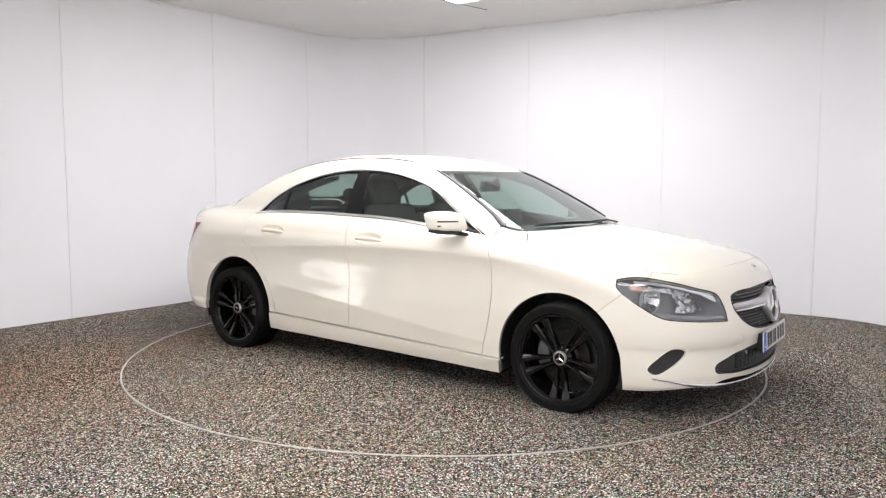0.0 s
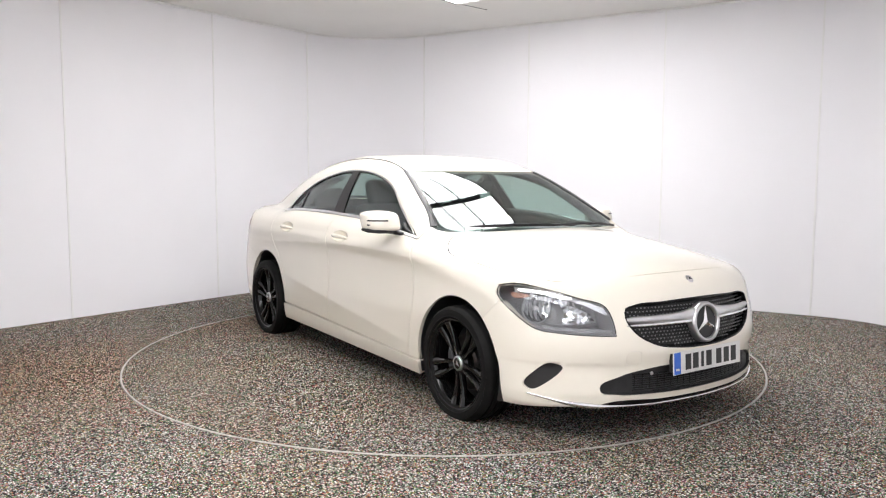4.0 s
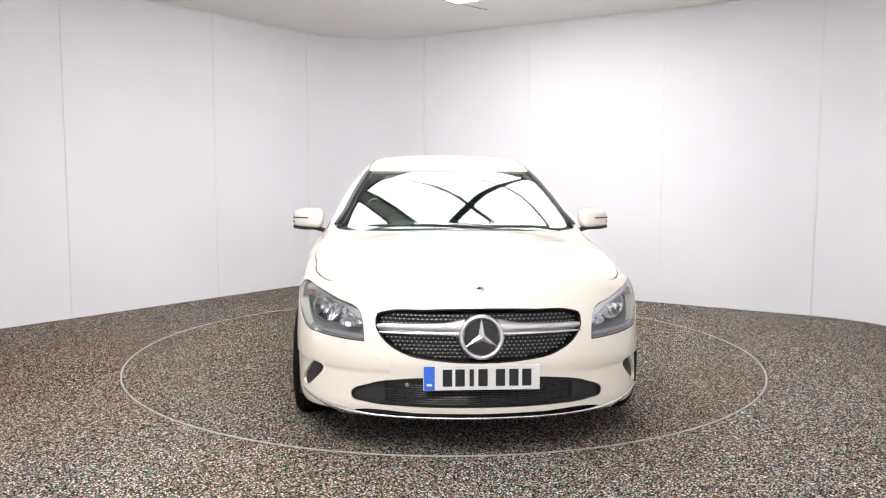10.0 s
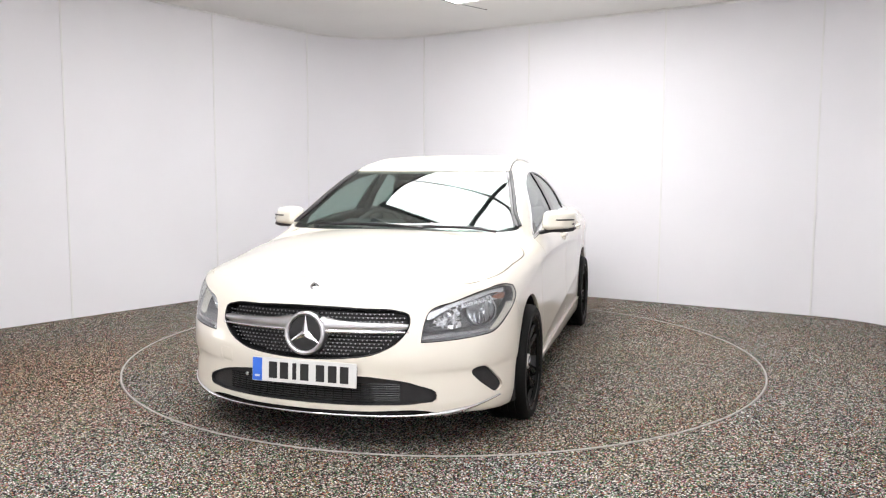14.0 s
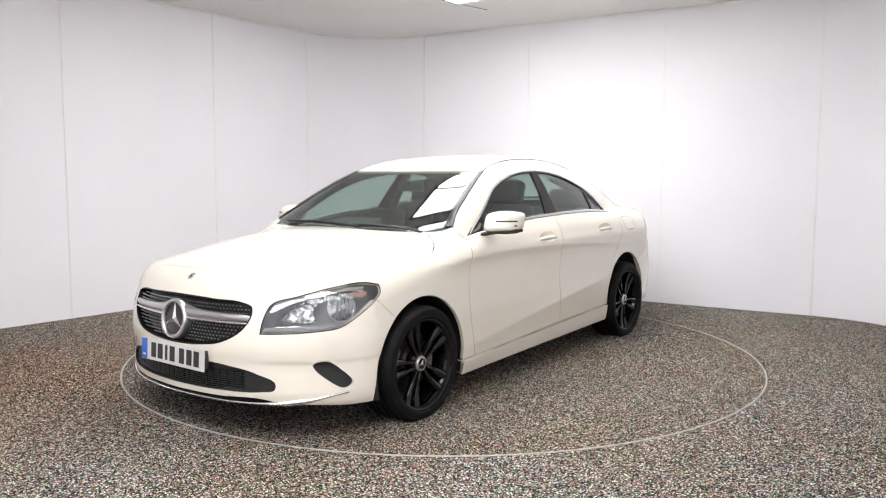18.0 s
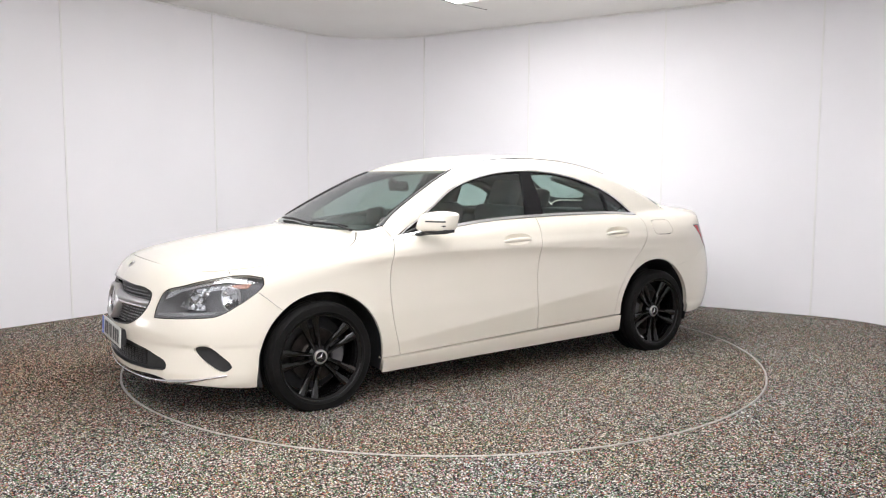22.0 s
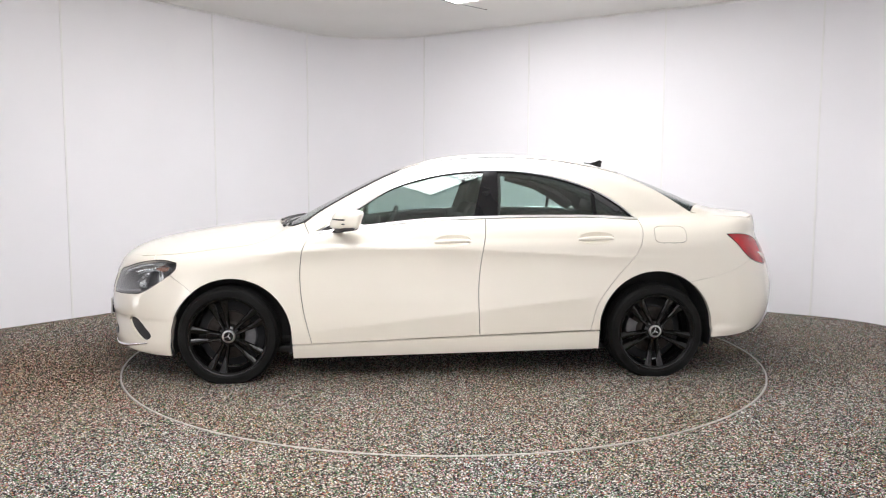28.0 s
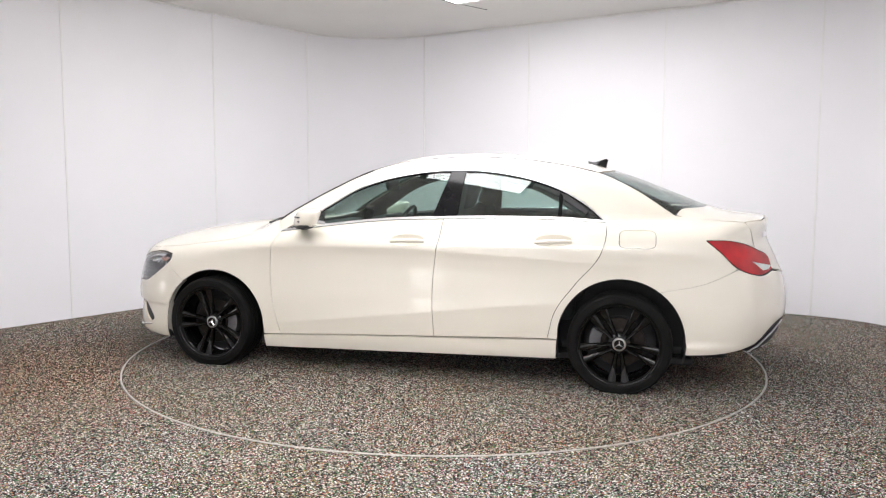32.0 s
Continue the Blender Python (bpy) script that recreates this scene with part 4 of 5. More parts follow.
edge = [Vector(p) for p in (lambda c: c - skin_normal(c) * 0.002)(cast("nose", grille_line))]
part("grille_rim", tube(edge + edge[:2], 0.0045, 8), BLACK, grille_back, "black grille rim", smooth=True, sharp=60)
part("grille_frame", throat(grille_line, 0.002, 0.056, 0.004), BLACK, grille_back, "black grille frame", smooth=True)
for side in (1, -1):
    for lift, z0, z1, rad, fl, mt in ((-0.006, 0.601, 0.603, 0.011, 1.75, SILVER), (-0.003, 0.5785, 0.578, 0.006, 1.1, CHROME)):
        pts = skin_points("nose", [(side * s, z0 + (z1 - z0) * (s / 0.45)) for s in np.linspace(0.07, 0.447, 14)], lift)
        part("grille_bar", tube(pts, [rad * m for m in (2.3, 2.0, 1.7, 1.45, 1.3, 1.2, 1.15, 1.1, 1.05, 1, 1, 1, 0.9, 0.6)], 12, flat=fl), mt, grille_back, "satin silver grille bar", smooth=True, sharp=60)
emblem_at = Matrix.Translation((2.236, 0, 0.565)) @ Matrix.Rotation(radians(-8), 4, "Y")
bm = lathe([(0.0800, -0.02), (0.0800, 0.004), (0.0825, 0.010), (0.090, 0.013), (0.097, 0.010), (0.1005, 0.002), (0.101, -0.03)], 64, "x")
bm.transform(emblem_at)
part("emblem_ring", bm, SILVER, grille_back, "chrome emblem ring", smooth=True, sharp=50)
bm = lathe([(0.0005, 0.0), (0.05, -0.001), (0.084, -0.004)], 48, "x")
bm.transform(emblem_at)
part("emblem_disc", bm, INK, grille_back, "gloss black emblem disc", smooth=True)


def three_arms(radius, width, height, m):
    """Three tapered ridged arms that meet in the middle."""
    bm = bmesh.new()
    c = bm.verts.new((height, 0, 0))
    tips, notches, low = [], [], []
    for k in range(3):
        a = math.pi / 2 + k * 2 * math.pi / 3
        tips.append(bm.verts.new((height * 0.35, radius * math.cos(a), radius * math.sin(a))))
        a += math.pi / 3
        notches.append(bm.verts.new((0.0, width * math.cos(a), width * math.sin(a))))
    for k in range(3):
        bm.faces.new((c, tips[k], notches[k]))
        bm.faces.new((c, notches[k], tips[(k + 1) % 3]))
    back = bm.verts.new((-0.004, 0, 0))
    for k in range(3):
        bm.faces.new((back, notches[k], tips[k]))
        bm.faces.new((back, tips[(k + 1) % 3], notches[k]))
    bm.transform(m)
    return bm


part("emblem_arms", three_arms(0.086, 0.0165, 0.011, emblem_at), CHROME, grille_back, "chrome three-armed emblem")

# lower intake, fog vents
intake = sheet("lower_intake", "nose", intake_line, PLASTIC, car, "black lower air intake", gap=-0.004, step=0.04, depth=0.006, sink=0.018)[0]
part("intake_frame", throat(intake_line, 0.002, 0.02, 0.003), PLASTIC, intake, "black intake frame", smooth=True)
for z in np.arange(0.256, 0.345, 0.0105):
    q = [(s, z) for s in np.linspace(-0.41, 0.41, 24) if inside_line(s, z, shrink(intake_line, 0.01))]
    if len(q) > 3:
        part("slat", tube(skin_points("nose", q, -0.016), 0.0024, 6), BLACK, intake, smooth=True)
for s in np.arange(-0.40, 0.41, 0.04):
    q = [(s, z) for z in np.linspace(0.252, 0.342, 6) if inside_line(s, z, shrink(intake_line, 0.01))]
    if len(q) > 2:
        part("bar", tube(skin_points("nose", q, -0.017), 0.0016, 6), BLACK, intake, smooth=True)
bm = lathe([(0.0005, 0.004), (0.006, 0.004), (0.0085, 0.002), (0.0095, -0.004)], 20, "x")
bm.transform(Matrix.Translation(skin_point("nose", -0.312, 0.340, -0.016)) @ Vector(skin_normal(cast("nose", np.array([[-0.312, 0.340]])))[0]).to_track_quat("X", "Z").to_matrix().to_4x4())
part("parking_sensor", bm, SILVER, intake, "small grey parking sensor", smooth=True)
for side in (1, -1):
    mr = False if side > 0 else "only"
    fog = sheet("fog_vent", "nose", fog_line, PLASTIC, car, "black corner vent", gap=-0.003, step=0.03, depth=0.005, sink=0.014, mirror=mr)[0]
lip = [arc(*q) for q in ((1.84, 0.815, 0.245), (1.91, 0.765, 0.232), (1.98, 0.70, 0.214), (2.05, 0.61, 0.200), (2.12, 0.48, 0.196), (2.19, 0.26, 0.195))]
lip = [(-s, z) for s, z in lip] + [(0.0, 0.194)] + lip[::-1]
lip_pts = skin_points("nose", spline(lip, 0.03, False), 0.004)
nl = len(lip_pts)
part("chrome_lip", tube(lip_pts, [0.0034 + 0.0060 * math.exp(-((abs(k / (nl - 1) - 0.5) - 0.345) / 0.06) ** 2) for k in range(nl)], 10, flat=1.5), CHROME, car, "chrome strip along the bumper's lower edge", smooth=True, sharp=70)
sheet("splitter", "nose", spline(both([(0.0, 0.226)] + N([(2.1, 0.52, 0.226), (1.98, 0.7, 0.215), (1.8, 0.83, 0.2, 1), (1.8, 0.83, 0.175, 1), (2.1, 0.5, 0.184)]) + [(0.0, 0.184)])), BLACK, car, "black lower splitter", gap=0, step=0.03, depth=0.03, sink=0.007)

# number plate: blank bars in place of its characters
PLATE = material("white_plate", (0.66, 0.66, 0.64), 0.3, 0, 0.3, 20, 0.03)
BLUE = material("blue_plate_band", (0.03, 0.14, 0.62), 0.35, 0, 0.2, 20, 0.05)
plate_at = Matrix.Translation((2.254, 0, 0.388)) @ Matrix.Rotation(radians(-3), 4, "Y")
plate = part("number_plate", box(0.007, 0.52, 0.111, plate_at, 0.003), PLATE, car, "white number plate with a blue band and black bars")
part("plate_holder", box(0.03, 0.50, 0.09, plate_at @ Matrix.Translation((-0.018, 0, 0)), 0.003), PLASTIC, plate, "black plate holder")
part("blue_band", box(0.002, 0.048, 0.105, plate_at @ Matrix.Translation((0.0036, -0.233, 0)), 0.0005), BLUE, plate, "blue band")
part("band_bar", box(0.002, 0.024, 0.010, plate_at @ Matrix.Translation((0.0046, -0.233, -0.030)), 0.0003), PLATE, plate, "small pale bar")
for y in (-0.158, -0.102, -0.050, 0.000, 0.078, 0.138, 0.196):
    part("character_bar", box(0.002, 0.020 if abs(y + 0.05) < 0.001 else 0.042, 0.076, plate_at @ Matrix.Translation((0.0036, y + 0.005, 0)), 0.0004), INK, plate, "black bar")

# bonnet badge
bm = lathe([(0.0005, 0.004), (0.012, 0.0035), (0.020, 0.002), (0.025, -0.003)], 32, "x")
badge_p = cast("nose", np.array([[0.0, 0.768]]))
badge_n = Vector(skin_normal(badge_p)[0])
bm.transform(Matrix.Translation(Vector(badge_p[0])) @ badge_n.to_track_quat("X", "Z").to_matrix().to_4x4())
badge = part("nose_badge", bm, CHROME, car, "small round chrome nose badge", smooth=True)
bm = three_arms(0.014, 0.004, 0.003, Matrix.Translation(Vector(badge_p[0]) + badge_n * 0.004) @ badge_n.to_track_quat("X", "Z").to_matrix().to_4x4())
part("badge_arms", bm, BLACK, badge, "dark badge relief")

# headlights
BUCKET = material("grey_lamp_housing", (0.28, 0.277, 0.279), 0.35, 0.0, 0, 14, 0.2)
REFLECT = material("lamp_reflector", (0.85, 0.86, 0.87), 0.08, 1.0, 0, 25, 0.06)
AMBER = material("amber_lens", (0.46, 0.24, 0.17), 0.3, 0.5, 0.3, 30, 0.1)
FACET = material("satin_reflector", (0.74, 0.75, 0.76), 0.22, 1.0, 0, 60, 0.3)


DEEP = Vector((-0.92, -0.39, 0.0))  # the way into the left lamp


def inwards(side, d):
    return Vector((DEEP.x * d, DEEP.y * d * side, 0))


def lamp_cup(outline, side, deep):
    """Housing of a lamp: walls from the lens back to a deep floor."""
    o = shrink(np.asarray(outline), 0.001)
    v, f = fill(o, [], 0.03)
    bm = bmesh.new()
    rim = [bm.verts.new(p) for p in skin_points("nose", o, -0.006, side)]
    mid = [bm.verts.new(p + inwards(side, deep * 0.5)) for p in skin_points("nose", shrink(o, 0.004), -0.012, side)]
    low = [bm.verts.new(p + inwards(side, deep)) for p in skin_points("nose", shrink(o, 0.008), -0.012, side)]
    n = len(o)
    for p, q in ((rim, mid), (mid, low)):
        for k in range(n):
            bm.faces.new((p[k], p[(k + 1) % n], q[(k + 1) % n], q[k]))
    floor_v = [bm.verts.new(p + inwards(side, deep)) for p in skin_points("nose", v, -0.012, side)]
    for t in f:
        bm.faces.new([floor_v[i] for i in t])
    return bm


def lathe_ring(center, aim, r, w):
    """A round bead that faces along aim."""
    bm = lathe([(r - w, 0.0), (r - w * 0.5, 0.004), (r + w * 0.5, 0.004), (r + w, 0.0), (r + w, -0.006), (r - w, -0.006)], 48, "x", closed=True)
    bm.transform(Matrix.Translation(center) @ Vector(aim).to_track_quat("X", "Z").to_matrix().to_4x4())
    return bm


def fluted_bowl(center, aim, r, deep, rings=10, n=48):
    """A round reflector: a paraboloid with upright flutes and a rolled lip."""
    bm = bmesh.new()
    rows = []
    for i in range(rings + 3):
        q = min(1.0, 0.08 + 0.92 * i / rings)
        row = []
        for k in range(n):
            t = 2 * math.pi * k / n
            y, z = r * q * math.cos(t), r * q * math.sin(t)
            x = -deep * (1 - q * q) + 0.0035 * abs(math.sin(y / r * 9.0)) * (1 - q ** 6)
            if i > rings:
                grow = 1 + 0.05 * (i - rings)
                x, y, z = 0.003 - 0.006 * (i - rings - 1), y * grow, z * grow
            row.append(bm.verts.new((x, y, z)))
        rows.append(row)
    for p, q in zip(rows, rows[1:]):
        for k in range(n):
            bm.faces.new((p[k], p[(k + 1) % n], q[(k + 1) % n], q[k]))
    bm.faces.new(rows[0][::-1])
    bm.transform(Matrix.Translation(center) @ Vector(aim).to_track_quat("X", "Z").to_matrix().to_4x4())
    return bm


def cut_reflector(outline, side, deep, step, rough, seed):
    """A reflector cut into small tilted facets."""
    rnd = random.Random(seed)
    v, f = fill(np.asarray(outline), [], step)
    pts = [p + inwards(side, deep + rnd.uniform(-rough, rough)) for p in skin_points("nose", v, -0.012, side)]
    bm = bmesh.new()
    for t in f:
        bm.faces.new([bm.verts.new(pts[i]) for i in t])
    bmesh.ops.remove_doubles(bm, verts=bm.verts, dist=1e-5)
    return bm


for side in (1, -1):
    mr = False if side > 0 else "only"
    head = part("headlight", lamp_cup(lamp_line, side, 0.185), BUCKET, car, "clear headlight with grey housing and chrome reflectors", smooth=True, sharp=40)
    sheet("lens", "nose", lamp_line, LENS, head, "clear headlight lens", gap=0.003, step=0.03, depth=0.003, sink=0.001, inner=LENS, mirror=mr)
    aim = (1, side * 0.42, 0.04)
    sb = lambda x, y, z, lift: mirrored(skin_point("nose", *arc(x, y, z), lift), side)
    at = sb(1.892, 0.76, 0.636, -0.012) + inwards(side, 0.125)
    part("reflector", fluted_bowl(at, aim, 0.068, 0.046), REFLECT, head, "large fluted chrome reflector bowl", smooth=True, sharp=60)
    bm = lathe([(0.0005, 0.0), (0.010, -0.002), (0.012, -0.010), (0.012, -0.034)], 20, "x")
    bm.transform(Matrix.Translation(at) @ Vector(aim).to_track_quat("X", "Z").to_matrix().to_4x4())
    part("bulb_cap", bm, SILVER, head, "small satin bulb cap", smooth=True, sharp=50)
    part("reflector_bezel", lathe_ring(at, aim, 0.0715, 0.0035), SILVER, head, "thin satin bezel", smooth=True)
    inner = spline(N([(1.975, 0.695, 0.668, 1), (2.03, 0.637, 0.648), (2.072, 0.585, 0.620, 1), (2.092, 0.56, 0.578, 1), (2.045, 0.62, 0.568), (1.985, 0.685, 0.568, 1), (1.992, 0.678, 0.620)]), 0.012)
    part("inner_reflector", cut_reflector(inner, side, 0.105, 0.020, 0.007, 3), FACET, head, "faceted inner reflector")
    wing = spline(N([(1.775, 0.838, 0.722, 1), (1.845, 0.800, 0.722, 1), (1.905, 0.755, 0.712), (2.0, 0.66, 0.685, 1), (1.99, 0.672, 0.662, 1), (1.90, 0.757, 0.684), (1.80, 0.825, 0.690, 1)]), 0.014)
    part("strip_reflector", cut_reflector(wing, side, 0.055, 0.022, 0.004, 5), FACET, head, "bright running-light strip")
    top_edge = LAMP[1:6]
    strip = spline([corner(top_edge[0])] + top_edge[1:-1] + [corner(top_edge[-1])] + [(q[0] - 0.010, q[1] - 0.026) for q in top_edge[::-1]], 0.02)
    sheet("light_strip", "nose", strip, REFLECT, head, "bright running-light strip", gap=0.002, step=0.02, depth=0.012, sink=0.020, inner=REFLECT, mirror=mr)
    for k in range(9):
        f0 = sb(1.852 + 0.018 * k, 0.792 - 0.0175 * k, 0.708 - 0.0042 * k, -0.012) + inwards(side, 0.045)
        part("light_cell", box(0.007, 0.007, 0.015, Matrix.Translation(f0) @ Matrix.Rotation(radians(side * 40), 4, "Z") @ Matrix.Rotation(radians(18), 4, "X"), 0.002), REFLECT, head, "small bright running-light cell")
    for k in range(4):
        f0 = sb(1.975 + 0.022 * k, 0.69 - 0.026 * k, 0.676 - 0.008 * k, -0.012) + inwards(side, 0.085)
        part("light_cell", box(0.007, 0.010, 0.012, Matrix.Translation(f0), 0.002), REFLECT, head, "small bright running-light cell")
    amber = spline(N([(1.74, 0.835, 0.712), (1.785, 0.812, 0.716), (1.835, 0.790, 0.706), (1.80, 0.81, 0.694), (1.75, 0.832, 0.697)]), 0.012)
    part("indicator", cut_reflector(amber, side, 0.040, 0.02, 0.003, 8), AMBER, head, "amber indicator")
    low_edge = spline(N([(2.125, 0.53, 0.545, 1), (1.97, 0.745, 0.558), (1.90, 0.793, 0.566, 1), (1.90, 0.793, 0.578, 1), (1.97, 0.745, 0.572), (2.12, 0.535, 0.560, 1)]), 0.02)
    sheet("trim_strip", "nose", low_edge, BUCKET, head, "grey lower lamp trim", gap=0, step=0.02, depth=0.01, sink=0.015, mirror=mr)
    bead = skin_points("nose", spline([arc(2.02, 0.675, 0.572), arc(2.06, 0.625, 0.567), arc(2.09, 0.58, 0.563)], 0.02, False), -0.013, side)
    part("trim_bead", tube(bead, 0.0018, 6), CHROME, head, "thin bright trim bead", smooth=True)
    rim_line = spline(LAMP, 0.02)
    rim_line = np.concatenate([rim_line, rim_line[:1]])
    part("lamp_rim", tube(skin_points("nose", rim_line, -0.0045, side), 0.0024, 8), BLACK, head, "dark lamp rim", smooth=True)
    # tail lights
    RED = bpy.data.materials.get("red_tail_lens") or material("red_tail_lens", (0.46, 0.004, 0.010), 0.12, 0, 0.25, 10, 0.3, spec=0.4)
    tail = sheet("taillight", "tail", spline(TAIL_LAMP, 0.015), RED, car, "red wrap-round taillight", gap=0.002, step=0.03, depth=0.02, sink=-0.002, mirror=mr)[0]
    clear = spline(R([(-2.105, 0.715, 0.789, 1), (-2.165, 0.645, 0.772), (-2.218, 0.562, 0.757, 1), (-2.205, 0.60, 0.742), (-2.165, 0.665, 0.735, 1)]), 0.015)
    sheet("reversing_lens", "tail", clear, PLATE, tail, "pale reversing lens", gap=0, step=0.02, depth=0.004, sink=-0.004, mirror=mr)
    ring = spline(TAIL_LAMP, 0.02)
    ring = np.concatenate([ring, ring[:1]])
    part("lamp_rim", tube(skin_points("tail", ring, -0.002, side), 0.0042, 8), BLACK, tail, "dark lamp rim", smooth=True)
    edge = skin_points("tail", R([(-2.255, 0.45, 0.415), (-2.19, 0.575, 0.36), (-2.12, 0.66, 0.285), (-2.07, 0.705, 0.255)]), 0.001, side)
    part("exhaust_trim", tube(edge, [0.004, 0.006, 0.006, 0.004], 8), SILVER, car, "chrome exhaust surround", smooth=True)
    # exhaust and sensors
    bm = lathe([(0.030, 0.0), (0.036, -0.002), (0.038, 0.02), (0.036, 0.09), (0.030, 0.09), (0.029, 0.004)], 28, "x", closed=True)
    bm.transform(Matrix.Translation((-2.20, side * 0.50, 0.262)) @ Matrix.Diagonal((1, 2.0, 0.85, 1)))
    part("exhaust_tip", bm, CHROME, car, "chrome exhaust tip", smooth=True, sharp=50)
    for x, y, z, wh in ((-2.13, 0.74, 0.50, "tail"), (-2.3, 0.32, 0.5, "tail")):
        p = cast(wh, np.array([arc(x, y, z, wh)]))
        nrm = skin_normal(p)[0] * np.array([1, side, 1])
        bm = lathe([(0.0005, 0.0015), (0.008, 0.0015), (0.0095, 0.0)], 18, "x")
        bm.transform(Matrix.Translation(mirrored(p[0], side)) @ Vector(nrm).to_track_quat("X", "Z").to_matrix().to_4x4())
        part("parking_sensor", bm, PAINT, rear_bumper, smooth=True)
for k, (y, w) in enumerate(((0.52, 0.02), (0.49, 0.016), (0.465, 0.02), (0.43, 0.018), (0.405, 0.018), (0.38, 0.018))):
    p = cast("tail", np.array([arc(-2.24, y, 0.935, "tail")]))
    nrm = Vector(skin_normal(p)[0])
    bm = box(0.004, w, 0.026, Matrix.Translation(Vector(p[0])) @ nrm.to_track_quat("X", "Z").to_matrix().to_4x4(), 0.001)
    part("badge_bar", bm, CHROME, car, "small chrome badge bar")

# roof fin
fin = bmesh.new()
rows = []
for t in np.linspace(0, 1, 9):
    x = -1.105 - 0.125 * t
    h = 0.010 + 0.052 * max(0, (t - 0.25) / 0.75) ** 1.25 if t < 0.95 else 0.046
    w = 0.024 * math.sin(math.pi * min(1, 0.15 + 0.8 * t)) ** 0.6
    zb = float(cast("top", np.array([[x, 0.0]]))[0][2]) - 0.004
    rows.append([fin.verts.new((x, -w, zb)), fin.verts.new((x - 0.006 * t, -w * 0.35, zb + h * 0.7 + 0.006)), fin.verts.new((x - 0.012 * t, 0, zb + h + 0.009)), fin.verts.new((x - 0.006 * t, w * 0.35, zb + h * 0.7 + 0.006)), fin.verts.new((x, w, zb))])
for a, b in zip(rows, rows[1:]):
    for j in range(4):
        fin.faces.new((a[j], a[j + 1], b[j + 1], b[j]))
fin.faces.new(rows[-1])
part("roof_fin", fin, BLACK, car, "black shark-fin aerial", smooth=True, sharp=60)

# wheels
TYRE_R, HUB_Z = 0.308, 0.289


def tyre_mesh():
    prof = [(0.226, 0.088), (0.236, 0.100), (0.244, 0.107), (0.252, 0.111), (0.254, 0.1135), (0.257, 0.1115), (0.274, 0.1135), (0.287, 0.111), (0.289, 0.1125), (0.2915, 0.109), (0.301, 0.100), (0.3055, 0.087)]
    tread = []
    for c in (0.06, 0.02, -0.02, -0.06):
        tread += [(TYRE_R, c + 0.006), (TYRE_R - 0.007, c + 0.004), (TYRE_R - 0.007, c - 0.004), (TYRE_R, c - 0.006)]
    prof += [(0.3075, 0.078)] + tread + [(0.3075, -0.078)] + [(r, -h) for r, h in prof[::-1]]
    return lathe(prof, 96, "y")


def spoke_mesh(sign):
    bm = bmesh.new()
    rows = []
    for t in np.linspace(0, 1, 9):
        r = 0.046 + (0.234 - 0.046) * t
        off = sign * (0.0145 + 0.0270 * t)
        w = 0.0105 + 0.0165 * t ** 1.3
        face = 0.078 + 0.016 * t - 0.010 * math.sin(math.pi * t)
        deep = 0.034 - 0.012 * t
        rows.append([bm.verts.new(q) for q in ((r, face - deep, off - w * 0.8), (r, face - 0.010, off - w), (r, face - 0.001, off - w * 0.55), (r, face - 0.004 + 0.004 * t, off + sign * w * 0.1), (r, face - 0.001, off + w * 0.55), (r, face - 0.010, off + w), (r, face - deep, off + w * 0.8))])
    for a, b in zip(rows, rows[1:]):
        for j in range(7):
            bm.faces.new((a[j], a[(j + 1) % 7], b[(j + 1) % 7], b[j]))
    bm.faces.new(rows[0])
    bm.faces.new(rows[-1][::-1])
    return bm


TYRE_BM = tyre_mesh()
wheel = part("wheel", lathe([(0.234, 0.104), (0.241, 0.107), (0.2435, 0.103), (0.241, 0.097), (0.233, 0.094), (0.224, 0.075), (0.216, 0.05), (0.212, 0.0), (0.218, -0.07), (0.232, -0.10)], 96, "y"), RIM, car, "gloss black five-twin-spoke alloy wheel", smooth=True, sharp=50)
part("tyre", TYRE_BM, RUBBER, wheel, "black low-profile tyre", smooth=True, sharp=40)
for k in range(5):
    for sign in (1, -1):
        bm = spoke_mesh(sign)
        bm.transform(Matrix.Rotation(2 * math.pi * k / 5 + math.pi / 2, 4, "Y"))
        part("spoke", bm, RIM, wheel, smooth=True, sharp=55)
part("hub", lathe([(0.0005, 0.074), (0.036, 0.074), (0.052, 0.071), (0.066, 0.060), (0.072, 0.03), (0.072, 0.0)], 48, "y"), RIM, wheel, "gloss black wheel hub", smooth=True, sharp=40)
part("hub_cap", lathe([(0.0005, 0.083), (0.0300, 0.083), (0.0305, 0.0845), (0.037, 0.0835), (0.040, 0.080), (0.041, 0.072)], 40, "y"), SILVER, wheel, "silver hub cap", smooth=True, sharp=40)
part("cap_disc", lathe([(0.0005, 0.0848), (0.0295, 0.0848), (0.0298, 0.082)], 32, "y"), BLACK, wheel, "black cap centre")
bm = three_arms(0.0295, 0.0052, 0.0035, Matrix.Translation((0, 0.0855, 0)) @ Matrix.Rotation(math.pi / 2, 4, "Z"))
part("cap_arms", bm, CHROME, wheel, "chrome three-armed cap emblem")
for k in range(5):
    a = 2 * math.pi * (k + 0.5) / 5 + math.pi / 2
    bm = lathe([(0.0005, 0.060), (0.007, 0.060), (0.009, 0.056), (0.009, 0.040)], 6, "y")
    bm.transform(Matrix.Translation((0.050 * math.cos(a), 0, -0.050 * math.sin(a))))
    part("wheel_bolt", bm, STEEL, wheel)
part("brake_disc", lathe([(0.065, 0.028), (0.075, 0.024), (0.085, 0.012), (0.148, 0.012), (0.150, 0.009), (0.150, -0.010), (0.07, -0.012)], 64, "y"), STEEL, wheel, "worn steel brake disc", smooth=True, sharp=40)
